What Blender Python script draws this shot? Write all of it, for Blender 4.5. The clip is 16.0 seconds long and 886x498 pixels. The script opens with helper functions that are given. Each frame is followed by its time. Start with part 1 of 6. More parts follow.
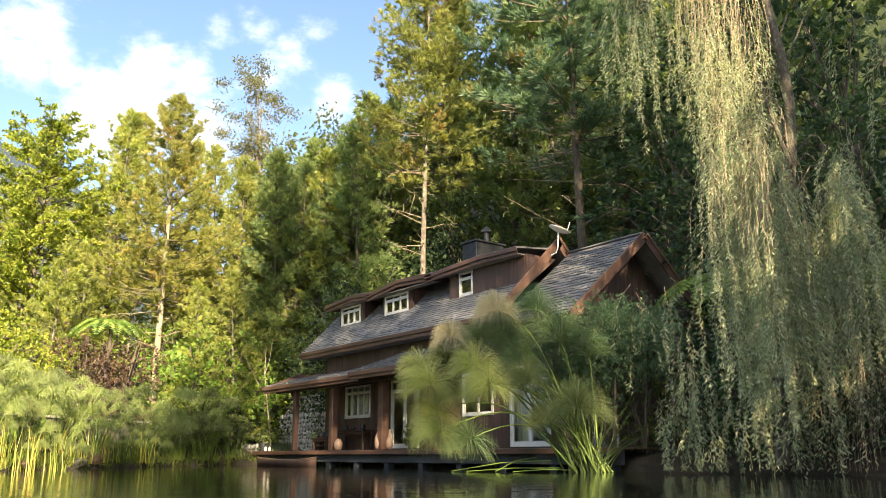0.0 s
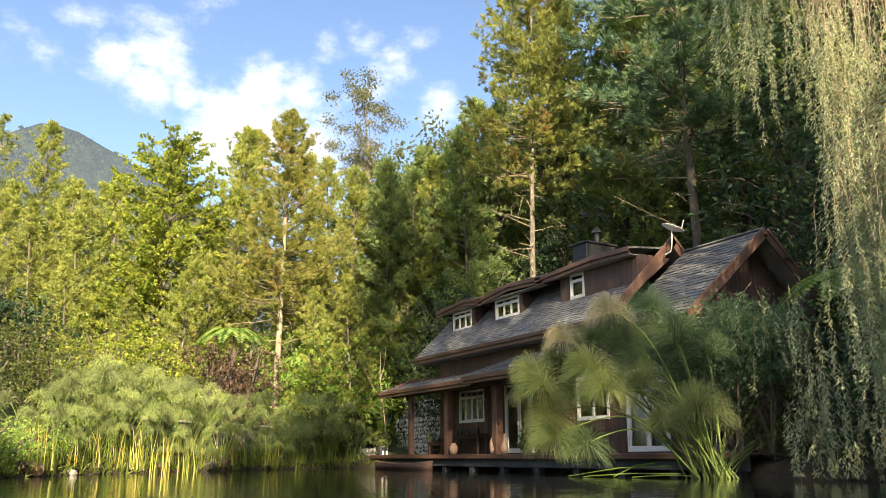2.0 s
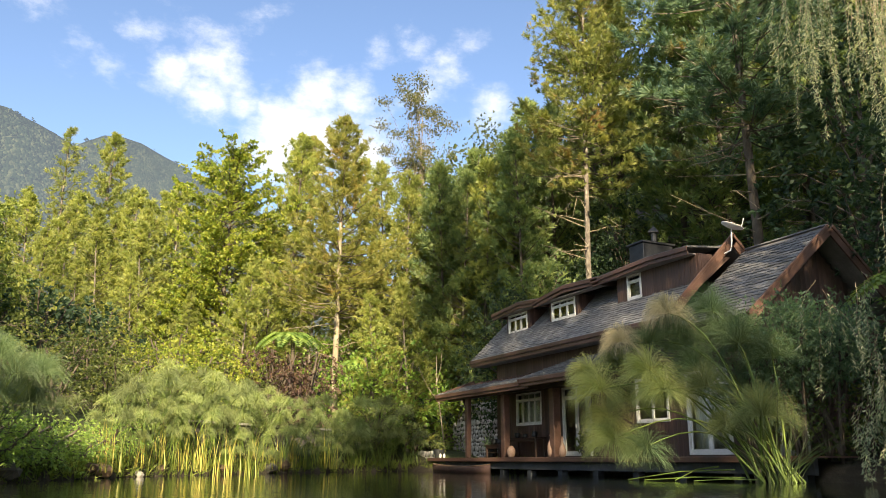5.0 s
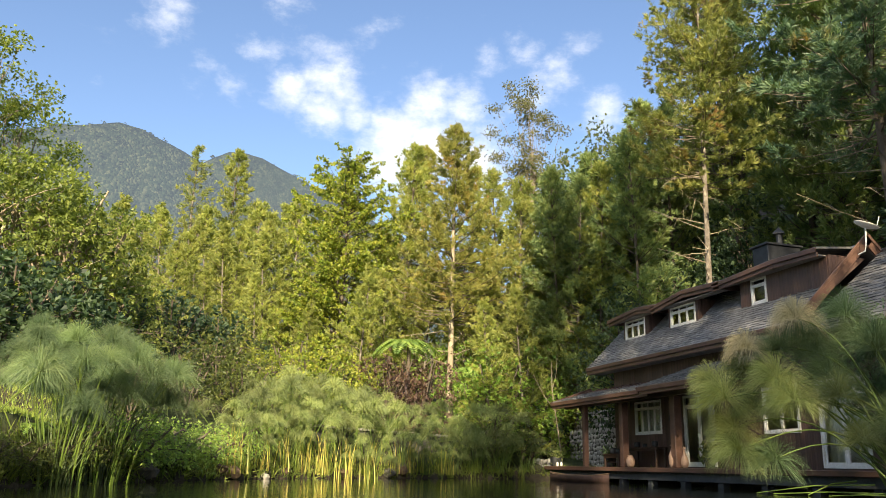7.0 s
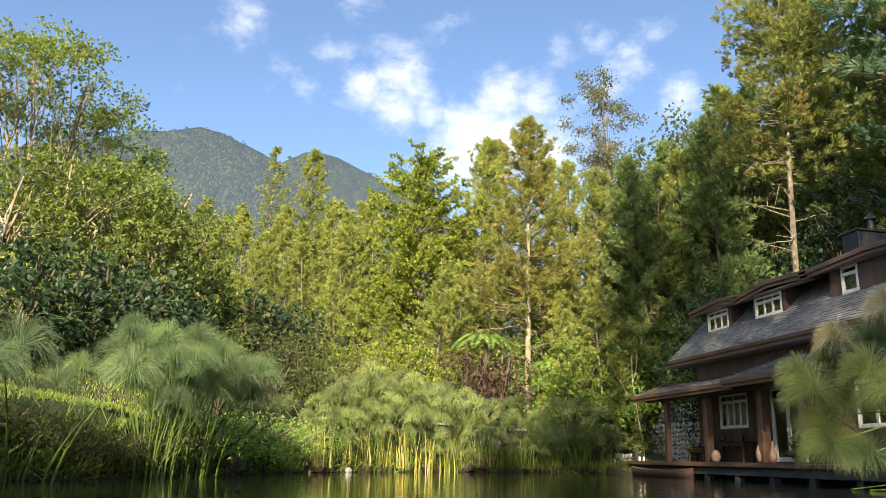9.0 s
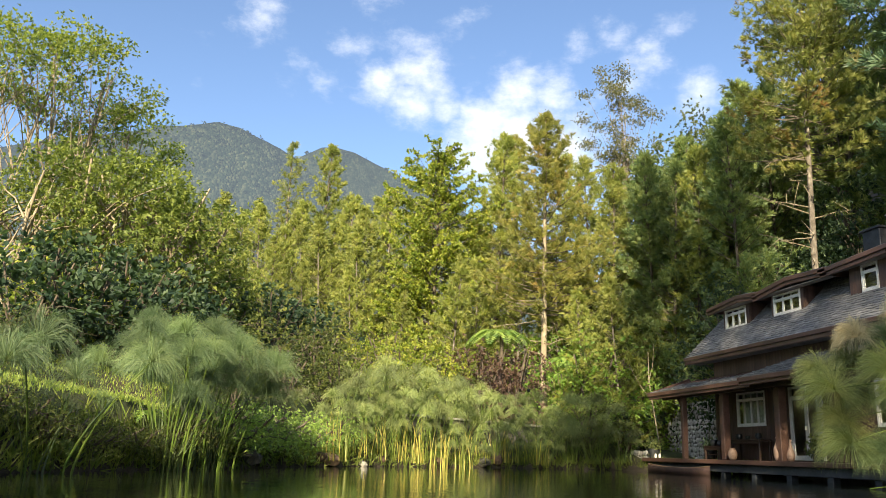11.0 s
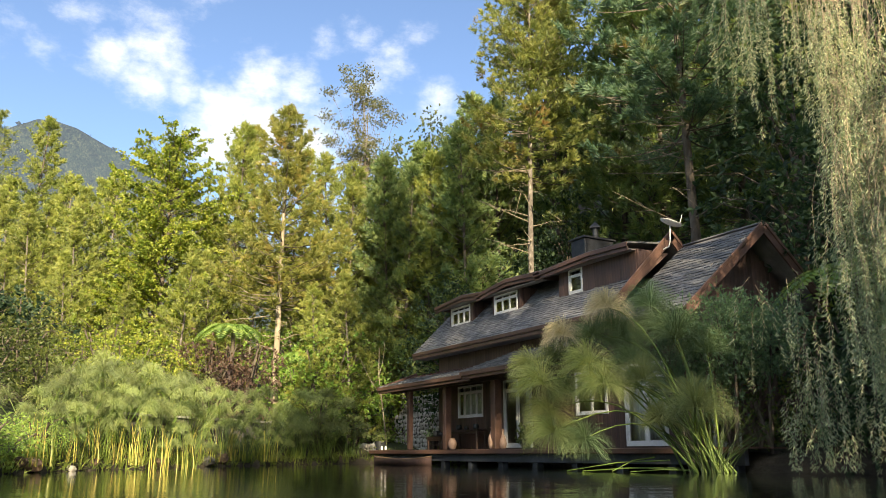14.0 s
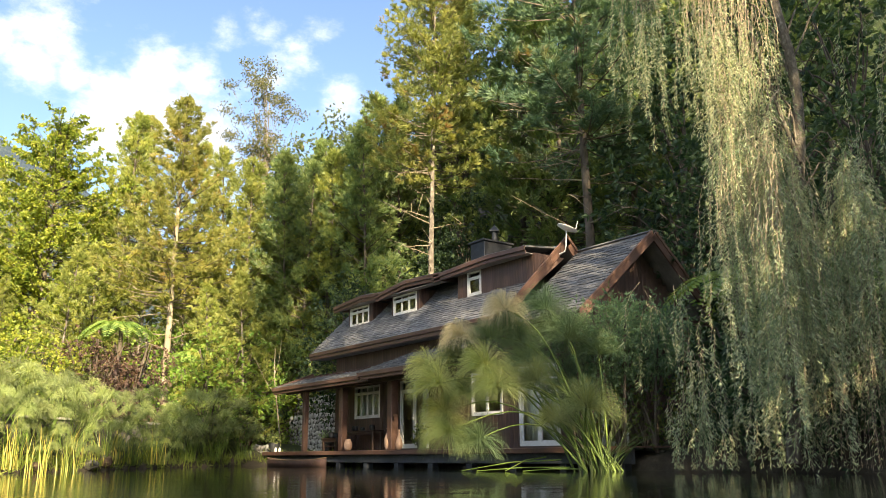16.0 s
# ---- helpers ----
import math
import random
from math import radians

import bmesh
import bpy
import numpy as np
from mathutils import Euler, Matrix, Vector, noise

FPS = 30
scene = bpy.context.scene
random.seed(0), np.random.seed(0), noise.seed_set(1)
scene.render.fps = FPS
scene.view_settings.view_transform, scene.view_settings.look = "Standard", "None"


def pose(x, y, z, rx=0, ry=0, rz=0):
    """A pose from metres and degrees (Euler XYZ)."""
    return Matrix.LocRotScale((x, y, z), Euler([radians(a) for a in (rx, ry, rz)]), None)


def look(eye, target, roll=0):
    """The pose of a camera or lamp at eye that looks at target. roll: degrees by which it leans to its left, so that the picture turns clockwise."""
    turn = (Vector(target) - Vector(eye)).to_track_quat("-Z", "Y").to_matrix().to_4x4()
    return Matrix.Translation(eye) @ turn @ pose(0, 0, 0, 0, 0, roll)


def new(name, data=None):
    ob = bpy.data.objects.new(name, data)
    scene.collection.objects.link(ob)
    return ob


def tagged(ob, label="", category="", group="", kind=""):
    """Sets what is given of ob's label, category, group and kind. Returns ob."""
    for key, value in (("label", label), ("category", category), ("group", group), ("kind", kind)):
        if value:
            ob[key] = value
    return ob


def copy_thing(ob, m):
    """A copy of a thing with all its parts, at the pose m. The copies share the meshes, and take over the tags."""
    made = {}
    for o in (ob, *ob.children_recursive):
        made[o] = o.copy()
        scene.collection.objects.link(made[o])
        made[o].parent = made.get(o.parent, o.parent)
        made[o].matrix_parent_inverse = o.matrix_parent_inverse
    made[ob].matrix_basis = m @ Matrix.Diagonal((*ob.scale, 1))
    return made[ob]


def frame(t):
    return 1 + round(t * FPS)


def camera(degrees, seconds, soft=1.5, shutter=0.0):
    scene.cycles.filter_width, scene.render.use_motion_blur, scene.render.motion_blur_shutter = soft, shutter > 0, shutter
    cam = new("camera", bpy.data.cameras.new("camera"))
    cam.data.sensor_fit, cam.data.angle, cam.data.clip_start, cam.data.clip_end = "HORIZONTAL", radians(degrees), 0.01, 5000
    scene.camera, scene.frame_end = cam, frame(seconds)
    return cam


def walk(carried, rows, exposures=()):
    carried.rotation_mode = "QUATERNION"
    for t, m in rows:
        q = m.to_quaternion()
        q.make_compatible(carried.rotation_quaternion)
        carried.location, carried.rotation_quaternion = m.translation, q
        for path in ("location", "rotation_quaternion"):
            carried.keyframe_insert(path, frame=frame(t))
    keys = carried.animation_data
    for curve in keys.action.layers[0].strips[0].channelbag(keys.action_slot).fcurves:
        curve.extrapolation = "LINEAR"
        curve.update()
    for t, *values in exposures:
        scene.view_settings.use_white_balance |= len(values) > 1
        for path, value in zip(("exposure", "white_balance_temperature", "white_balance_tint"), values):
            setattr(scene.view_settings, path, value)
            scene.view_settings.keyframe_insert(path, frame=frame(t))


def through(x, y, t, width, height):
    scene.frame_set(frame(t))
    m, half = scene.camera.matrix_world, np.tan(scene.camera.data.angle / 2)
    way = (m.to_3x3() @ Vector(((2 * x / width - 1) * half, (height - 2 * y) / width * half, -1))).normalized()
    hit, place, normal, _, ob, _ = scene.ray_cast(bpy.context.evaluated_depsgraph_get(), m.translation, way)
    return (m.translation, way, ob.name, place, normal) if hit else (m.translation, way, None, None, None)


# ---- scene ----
cam = camera(57.73, 16.0, soft=0.8)
EYE = 0.45
ROWS = [
    # seconds, yaw, pitch, roll
    (0.0, 52.60, 14.31, 0.19), (0.5, 54.53, 14.35, 0.13), (1.0, 57.07, 14.44, 0.09), (1.5, 59.04, 14.53, 0.05),
    (2.0, 60.55, 14.61, -0.08), (2.5, 61.14, 14.66, -0.15), (3.0, 61.28, 14.67, 0.02), (3.2, 61.39, 14.68, 0.08),
    (3.7, 61.69, 14.69, 0.14), (4.2, 62.36, 14.71, 0.06), (4.7, 63.53, 14.76, -0.11), (5.3, 65.84, 14.86, -0.36),
    (5.5, 66.91, 14.93, -0.51), (6.0, 69.19, 15.02, -0.64), (6.5, 70.95, 15.11, -0.95), (7.0, 72.52, 15.17, -1.32),
    (7.5, 73.87, 15.14, -1.39), (8.0, 75.43, 15.03, -1.44), (8.5, 76.80, 14.86, -1.51), (9.0, 78.01, 14.65, -1.48),
    (9.2, 78.35, 14.58, -1.49), (9.7, 79.49, 14.42, -1.63), (10.2, 80.24, 14.34, -1.90), (10.7, 79.98, 14.30, -2.05),
    (11.3, 77.41, 14.31, -1.71), (11.5, 76.03, 14.32, -1.46), (12.0, 71.43, 14.39, -0.55), (12.5, 67.91, 14.43, -0.26),
    (13.0, 65.10, 14.36, -0.03), (13.5, 62.81, 14.31, 0.00), (14.0, 60.47, 14.28, 0.06), (14.5, 58.36, 14.27, 0.05),
    (15.0, 56.18, 14.27, 0.12), (15.5, 54.57, 14.29, 0.25), (16.0, 53.27, 14.30, 0.49),
]
walk(cam, [(t, pose(0, 0, EYE, 90 + pitch, roll, yaw)) for t, yaw, pitch, roll in ROWS],
     [(0.0, 1.18, 7050, 12), (1.5, 1.0, 7000, 12), (3.0, 0.74, 6900, 12), (5.5, 0.71, 6900, 12), (7.0, 0.61, 6750, 11), (9.0, 0.59, 6550, 10), (11.5, 0.57, 6550, 10),
      (12.5, 0.57, 6550, 10), (13.5, 0.60, 6650, 11), (14.5, 0.79, 6750, 11), (16.0, 1.06, 6950, 12)])

# ---- sky, clouds and sun ----
SUN_AZ, SUN_EL = 250.0, 23.0          # degrees, anticlockwise from +y; above the horizon


def toward(az, el):
    a, e = radians(az), radians(el)
    return Vector((-math.sin(a) * math.cos(e), math.cos(a) * math.cos(e), math.sin(e)))


world = bpy.data.worlds.new("sky")
scene.world = world
world.use_nodes = True
wn, wl = world.node_tree.nodes, world.node_tree.links
wn.clear()
w_out, w_bg = wn.new("ShaderNodeOutputWorld"), wn.new("ShaderNodeBackground")
w_sky = wn.new("ShaderNodeTexSky")
w_sky.sky_type, w_sky.sun_disc = "NISHITA", False
w_sky.sun_elevation, w_sky.sun_rotation = radians(SUN_EL), radians(-SUN_AZ)
w_sky.air_density, w_sky.dust_density, w_sky.ozone_density = 1.0, 0.6, 1.6
w_geo = wn.new("ShaderNodeTexCoord")


def wmath(op, a, b=None, c=None):
    n = wn.new("ShaderNodeMath")
    n.operation = op
    for k, v in enumerate((a, b, c)):
        if v is None:
            continue
        if isinstance(v, (int, float)):
            n.inputs[k].default_value = v
        else:
            wl.new(v, n.inputs[k])
    return n.outputs[0]


def wnoise(scale, detail, rough=0.55, stretch=(1, 1, 1.6)):
    m = wn.new("ShaderNodeMapping")
    m.inputs["Scale"].default_value = stretch
    wl.new(w_geo.outputs["Generated"], m.inputs["Vector"])
    n = wn.new("ShaderNodeTexNoise")
    n.inputs["Scale"].default_value, n.inputs["Detail"].default_value, n.inputs["Roughness"].default_value = scale, detail, rough
    wl.new(m.outputs[0], n.inputs["Vector"])
    return n.outputs["Fac"]


# cumulus banks: azimuth, elevation, half width in degrees, weight
CLOUDS = [(74.6, 24.8, 2.2, 1.0), (76.4, 23.6, 2.0, 0.95), (82.4, 26.2, 2.1, 0.8), (80.0, 24.4, 1.4, 0.7), (73.6, 22.6, 2.9, 1.0), (76.6, 21.6, 2.6, 1.0), (70.6, 21.0, 2.8, 0.95), (71.8, 25.2, 1.6, 0.8), (82.4, 24.6, 1.9, 0.95), (84.6, 25.6, 1.5, 0.85),
          (83.0, 28.4, 1.7, 0.6), (85.0, 31.0, 2.0, 0.5), (94.2, 29.2, 1.5, 0.7), (64.8, 26.8, 1.7, 0.7), (67.0, 29.2, 1.4, 0.6), (89.2, 25.4, 1.2, 0.55),
          (61.0, 24.6, 1.6, 0.75), (87.0, 28.0, 1.3, 0.5), (69.5, 28.6, 1.2, 0.5), (62.6, 29.5, 1.4, 0.5), (79.6, 30.0, 1.2, 0.35), (91.6, 26.0, 1.2, 0.4)]
billow = wnoise(17.0, 9.0, 0.62)
wisp = wnoise(7.0, 7.0, 0.6, (1, 1, 2.4))
cover = None
for az, el, half, weight in CLOUDS:
    d = wn.new("ShaderNodeVectorMath")
    d.operation = "DOT_PRODUCT"
    wl.new(w_geo.outputs["Generated"], d.inputs[0])
    d.inputs[1].default_value = toward(az, el)
    lobe = wmath("MULTIPLY", wmath("POWER", wmath("MAXIMUM", d.outputs["Value"], 0.0), 0.693 / (1 - math.cos(radians(half)))), weight)
    cover = lobe if cover is None else wmath("MAXIMUM", cover, lobe)
# unseen scattered clouds over the rest of the sky, added as fill light
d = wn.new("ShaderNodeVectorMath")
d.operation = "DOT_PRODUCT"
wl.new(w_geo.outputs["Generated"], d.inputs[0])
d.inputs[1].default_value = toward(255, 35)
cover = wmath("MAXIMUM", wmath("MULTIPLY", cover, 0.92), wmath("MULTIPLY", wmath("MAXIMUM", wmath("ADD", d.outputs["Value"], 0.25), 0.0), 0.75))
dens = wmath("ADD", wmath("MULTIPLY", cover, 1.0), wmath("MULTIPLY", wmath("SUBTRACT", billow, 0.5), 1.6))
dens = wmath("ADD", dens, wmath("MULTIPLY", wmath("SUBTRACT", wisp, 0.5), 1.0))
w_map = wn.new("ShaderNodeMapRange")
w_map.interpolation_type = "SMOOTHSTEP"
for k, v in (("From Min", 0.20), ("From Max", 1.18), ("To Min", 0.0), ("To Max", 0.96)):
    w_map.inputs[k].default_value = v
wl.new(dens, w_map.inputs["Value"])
w_mix = wn.new("ShaderNodeMix")
w_mix.data_type = "RGBA"
wl.new(w_map.outputs[0], w_mix.inputs["Factor"])
w_tint = wn.new("ShaderNodeMix")
w_tint.data_type, w_tint.blend_type = "RGBA", "MULTIPLY"
w_tint.inputs["Factor"].default_value = 1.0
wl.new(w_sky.outputs[0], w_tint.inputs[6])
w_tint.inputs[7].default_value = (1.02, 1.06, 1.16, 1)
wl.new(w_tint.outputs[2], w_mix.inputs[6])
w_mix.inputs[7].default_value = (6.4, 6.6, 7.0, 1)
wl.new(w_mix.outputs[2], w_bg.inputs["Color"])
w_bg.inputs["Strength"].default_value = 0.135
wl.new(w_bg.outputs[0], w_out.inputs["Surface"])

sun = new("sun", bpy.data.lights.new("sun", "SUN"))
sun.data.energy, sun.data.angle, sun.data.color = 9.0, radians(0.6), (1.0, 0.84, 0.56)
sun.matrix_world = look(toward(SUN_AZ, SUN_EL) * 60, (0, 0, 0))

# ---- materials ----
def shader(name):
    m = bpy.data.materials.new(name)
    m.use_nodes = True
    t = m.node_tree
    return m, t, t.nodes["Principled BSDF"]


def nnode(t, kind, **values):
    n = t.nodes.new(kind)
    for k, v in values.items():
        n.inputs[k.replace("_", " ")].default_value = v
    return n


def ramp(t, fac, stops):
    r = t.nodes.new("ShaderNodeValToRGB")
    while len(r.color_ramp.elements) < len(stops):
        r.color_ramp.elements.new(0.5)
    for e, (p, c) in zip(r.color_ramp.elements, stops):
        e.position, e.color = p, (*c, 1)
    t.links.new(fac, r.inputs[0])
    return r.outputs[0]


def mixed(t, a, b, fac, blend="MIX"):
    n = t.nodes.new("ShaderNodeMix")
    n.data_type, n.blend_type = "RGBA", blend
    for sock, v in ((n.inputs["Factor"], fac), (n.inputs[6], a), (n.inputs[7], b)):
        if isinstance(v, (int, float)):
            sock.default_value = v
        elif isinstance(v, tuple):
            sock.default_value = (*v, 1)
        else:
            t.links.new(v, sock)
    return n.outputs[2]


def coords(t, stretch=(1, 1, 1), which="Object"):
    c = t.nodes.new("ShaderNodeTexCoord")
    m = t.nodes.new("ShaderNodeMapping")
    m.inputs["Scale"].default_value = stretch
    t.links.new(c.outputs[which], m.inputs[0])
    return m.outputs[0]


def noise_of(t, vec, scale, detail=5.0, rough=0.55):
    n = nnode(t, "ShaderNodeTexNoise", Scale=scale, Detail=detail, Roughness=rough)
    t.links.new(vec, n.inputs["Vector"])
    return n.outputs["Fac"]


def bump(t, bsdf, height, strength=0.4, distance=0.02):
    b = nnode(t, "ShaderNodeBump", Strength=strength, Distance=distance)
    t.links.new(height, b.inputs["Height"])
    t.links.new(b.outputs[0], bsdf.inputs["Normal"])


def surface(name, dark, mid, light, scale=4.0, stretch=(1, 1, 1), rough=0.7, relief=0.3, grain=28.0, depth=0.01, metal=0.0, vary=0.0, pieces=0.0):
    """A worn surface: broad stains, fine grain, relief; vary changes each object a little."""
    m, t, b = shader(name)
    v = coords(t, stretch)
    broad, fine = noise_of(t, v, scale, 6.0, 0.6), noise_of(t, v, grain, 4.0, 0.6)
    c = ramp(t, broad, ((0.25, dark), (0.52, mid), (0.78, light)))
    g = ramp(t, fine, ((0.2, (0.62, 0.62, 0.62)), (0.8, (1.25, 1.25, 1.25))))
    c = mixed(t, c, g, 0.75, "MULTIPLY")
    if vary:
        o = t.nodes.new("ShaderNodeObjectInfo")
        c = mixed(t, c, ramp(t, o.outputs["Random"], ((0, (1 - vary,) * 3), (1, (1 + vary,) * 3))), 1.0, "MULTIPLY")
    if pieces:
        g = t.nodes.new("ShaderNodeNewGeometry")
        c = mixed(t, c, ramp(t, g.outputs["Random Per Island"], ((0, (1 - pieces,) * 3), (0.6, (1, 0.98, 0.95)), (1, (1 + pieces, 1 + pieces * 0.9, 1 + pieces * 0.75)))), 1.0, "MULTIPLY")
    t.links.new(c, b.inputs["Base Color"])
    r = nnode(t, "ShaderNodeMapRange", To_Min=rough - 0.12, To_Max=min(1, rough + 0.12))
    t.links.new(broad, r.inputs["Value"])
    t.links.new(r.outputs[0], b.inputs["Roughness"])
    b.inputs["Metallic"].default_value = metal
    bump(t, b, fine, relief, depth)
    return m


LEAF_LIGHT = 1.7


def foliage(name, stops, patch=None, patch_scale=0.5, patch_at=0.6, through=0.42, rough=0.5, spread=0.12, grain=0.55):
    """Leaves: each leaf its own tone, broad tone drift over the crown, some light passing through."""
    m, t, b = shader(name)
    g = t.nodes.new("ShaderNodeNewGeometry")
    o = t.nodes.new("ShaderNodeObjectInfo")
    v = coords(t)
    drift = noise_of(t, v, 0.8, 3.0)
    s = t.nodes.new("ShaderNodeMath")
    s.operation = "MULTIPLY_ADD"
    t.links.new(drift, s.inputs[0])
    s.inputs[1].default_value = 1.02 - 0.75 * grain
    half = t.nodes.new("ShaderNodeMath")
    half.operation = "MULTIPLY"
    t.links.new(g.outputs["Random Per Island"], half.inputs[0])
    half.inputs[1].default_value = grain
    t.links.new(half.outputs[0], s.inputs[2])
    c = ramp(t, s.outputs[0], [(q, (col[0] * LEAF_LIGHT * 1.2, col[1] * LEAF_LIGHT, col[2] * LEAF_LIGHT * 1.35)) for q, col in stops])
    if patch:
        f = noise_of(t, v, patch_scale, 2.0)
        f2 = nnode(t, "ShaderNodeMapRange", From_Min=patch_at, From_Max=patch_at + 0.12)
        t.links.new(f, f2.inputs["Value"])
        c = mixed(t, c, patch, f2.outputs[0])
    c = mixed(t, c, ramp(t, o.outputs["Random"], ((0, (1 - spread, 1 - spread, 1 - spread)), (1, (1 + spread, 1 + spread, 1 + spread * 0.6)))), 1.0, "MULTIPLY")
    h = nnode(t, "ShaderNodeHueSaturation", Saturation=0.95)
    t.links.new(c, h.inputs["Color"])
    c = h.outputs[0]
    t.links.new(c, b.inputs["Base Color"])
    b.inputs["Roughness"].default_value = rough
    b.inputs["Specular IOR Level"].default_value = 0.5
    tr = t.nodes.new("ShaderNodeBsdfTranslucent")
    t.links.new(mixed(t, c, (1.5, 1.55, 0.75), 1.0, "MULTIPLY"), tr.inputs["Color"])
    mx = t.nodes.new("ShaderNodeMixShader")
    mx.inputs[0].default_value = through
    t.links.new(b.outputs[0], mx.inputs[1])
    t.links.new(tr.outputs[0], mx.inputs[2])
    t.links.new(mx.outputs[0], t.nodes["Material Output"].inputs["Surface"])
    return m


M_PINE = foliage("pine_needles", ((0.2, (0.045, 0.078, 0.015)), (0.5, (0.11, 0.16, 0.028)), (0.85, (0.21, 0.25, 0.048))), (0.24, 0.16, 0.045), 0.45, 0.62, grain=0.3)
M_PINE_TALL = foliage("olive_pine_needles", ((0.2, (0.036, 0.064, 0.016)), (0.5, (0.090, 0.130, 0.028)), (0.85, (0.18, 0.21, 0.046))), (0.26, 0.15, 0.05), 0.35, 0.60, grain=0.3)
M_PINE_RUST = foliage("rusty_pine_needles", ((0.2, (0.05, 0.08, 0.015)), (0.5, (0.115, 0.15, 0.027)), (0.85, (0.21, 0.22, 0.04))), (0.30, 0.18, 0.055), 0.4, 0.60, grain=0.3)
# gold patches: dead needles, and sunlit boughs put into the colour
M_PINE_DARK = foliage("dark_pine_needles", ((0.2, (0.020, 0.052, 0.028)), (0.5, (0.048, 0.108, 0.050)), (0.85, (0.110, 0.190, 0.075))), (0.30, 0.21, 0.055), 0.4, 0.61, grain=0.3)
# slope shade put into darker needles, sunlit flanks into yellow-green patches
M_PINE_SHADE_TINT = foliage("shade_tinted_pine_needles", ((0.2, (0.029, 0.064, 0.022)), (0.5, (0.070, 0.128, 0.036)), (0.85, (0.150, 0.212, 0.054))), (0.20, 0.22, 0.05), 0.3, 0.58, grain=0.4)
M_LEAF = foliage("bright_leaves", ((0.2, (0.030, 0.058, 0.010)), (0.5, (0.068, 0.116, 0.018)), (0.85, (0.135, 0.19, 0.03))))
M_LEAF_GREEN = foliage("fresh_green_leaves", ((0.2, (0.03, 0.085, 0.010)), (0.5, (0.07, 0.155, 0.018)), (0.85, (0.14, 0.24, 0.03))))
# lighter copy of M_LEAF, sunlight on the crown put into the colour
M_LEAF_SUN = foliage("sun_tinted_leaves", ((0.2, (0.038, 0.075, 0.012)), (0.5, (0.088, 0.148, 0.02)), (0.85, (0.17, 0.235, 0.035))))
M_LEAF_MID = foliage("mid_green_leaves", ((0.2, (0.020, 0.038, 0.009)), (0.5, (0.042, 0.070, 0.015)), (0.85, (0.090, 0.125, 0.025))))
M_LEAF_DARK = foliage("dark_glossy_leaves", ((0.2, (0.007, 0.021, 0.010)), (0.5, (0.017, 0.043, 0.018)), (0.85, (0.043, 0.085, 0.031))), rough=0.6)
M_LEAF_LIME = foliage("lime_leaves", ((0.2, (0.05, 0.10, 0.010)), (0.5, (0.11, 0.175, 0.016)), (0.85, (0.20, 0.25, 0.028))))
M_LEAF_RED = foliage("purple_brown_leaves", ((0.2, (0.026, 0.021, 0.017)), (0.5, (0.055, 0.040, 0.030)), (0.85, (0.11, 0.085, 0.05))))
M_LEAF_GREY = foliage("grey_green_leaves", ((0.2, (0.03, 0.045, 0.018)), (0.5, (0.06, 0.08, 0.03)), (0.85, (0.12, 0.135, 0.055))))
M_WILLOW = foliage("willow_leaves", ((0.2, (0.066, 0.125, 0.060)), (0.5, (0.150, 0.235, 0.106)), (0.85, (0.29, 0.36, 0.165))), through=0.3)
M_STRAND = surface("willow_twigs", (0.18, 0.135, 0.095), (0.34, 0.27, 0.19), (0.48, 0.40, 0.29), 2.0, rough=0.8)
M_PAPYRUS = foliage("papyrus_rays", ((0.2, (0.042, 0.080, 0.028)), (0.5, (0.106, 0.162, 0.048)), (0.85, (0.205, 0.255, 0.075))), (0.19, 0.21, 0.07), 0.35, 0.64, through=0.3, spread=0.38, grain=0.25)
# shade over the left and house clumps put into darker, cooler rays
M_PAPYRUS_SHADE_TINT = foliage("shade_tinted_papyrus_rays", ((0.2, (0.025, 0.060, 0.027)), (0.5, (0.062, 0.118, 0.043)), (0.85, (0.128, 0.196, 0.066))), (0.15, 0.20, 0.07), 0.5, 0.64, through=0.3, spread=0.3, grain=0.25)
M_PAPYRUS_DRY = foliage("dry_papyrus_rays", ((0.2, (0.17, 0.185, 0.075)), (0.5, (0.28, 0.29, 0.14)), (0.85, (0.38, 0.37, 0.20))), through=0.3, grain=0.25)
# sunlight on the front heads put into these lighter rays
M_PAPYRUS_SUN_TINT = foliage("sun_tinted_papyrus_rays", ((0.2, (0.085, 0.14, 0.045)), (0.5, (0.185, 0.25, 0.07)), (0.85, (0.36, 0.39, 0.13))), (0.42, 0.38, 0.14), 0.6, 0.58, through=0.4, spread=0.2, grain=0.25)
M_CULM = surface("papyrus_culms", (0.06, 0.11, 0.02), (0.12, 0.19, 0.03), (0.22, 0.26, 0.05), 1.2, rough=0.5, relief=0.1)
# shade at the clump foot put into this darker blade colour
M_CULM_SHADE_TINT = surface("shade_tinted_papyrus_culms", (0.03, 0.055, 0.018), (0.065, 0.10, 0.03), (0.12, 0.15, 0.045), 1.2, rough=0.5, relief=0.1)
M_REED = foliage("reed_blades", ((0.2, (0.07, 0.12, 0.02)), (0.5, (0.16, 0.22, 0.03)), (0.85, (0.36, 0.34, 0.07))), through=0.4)
M_GRASS = foliage("lawn_grass", ((0.2, (0.05, 0.10, 0.015)), (0.5, (0.11, 0.19, 0.025)), (0.85, (0.19, 0.27, 0.04))))
M_FERN = foliage("fern_fronds", ((0.2, (0.04, 0.10, 0.02)), (0.5, (0.09, 0.18, 0.03)), (0.85, (0.17, 0.28, 0.045))))
M_BARK = surface("pine_bark", (0.05, 0.042, 0.034), (0.15, 0.13, 0.11), (0.40, 0.37, 0.32), 6.0, (1, 1, 0.5), 0.9, 0.9, 14.0, 0.05)
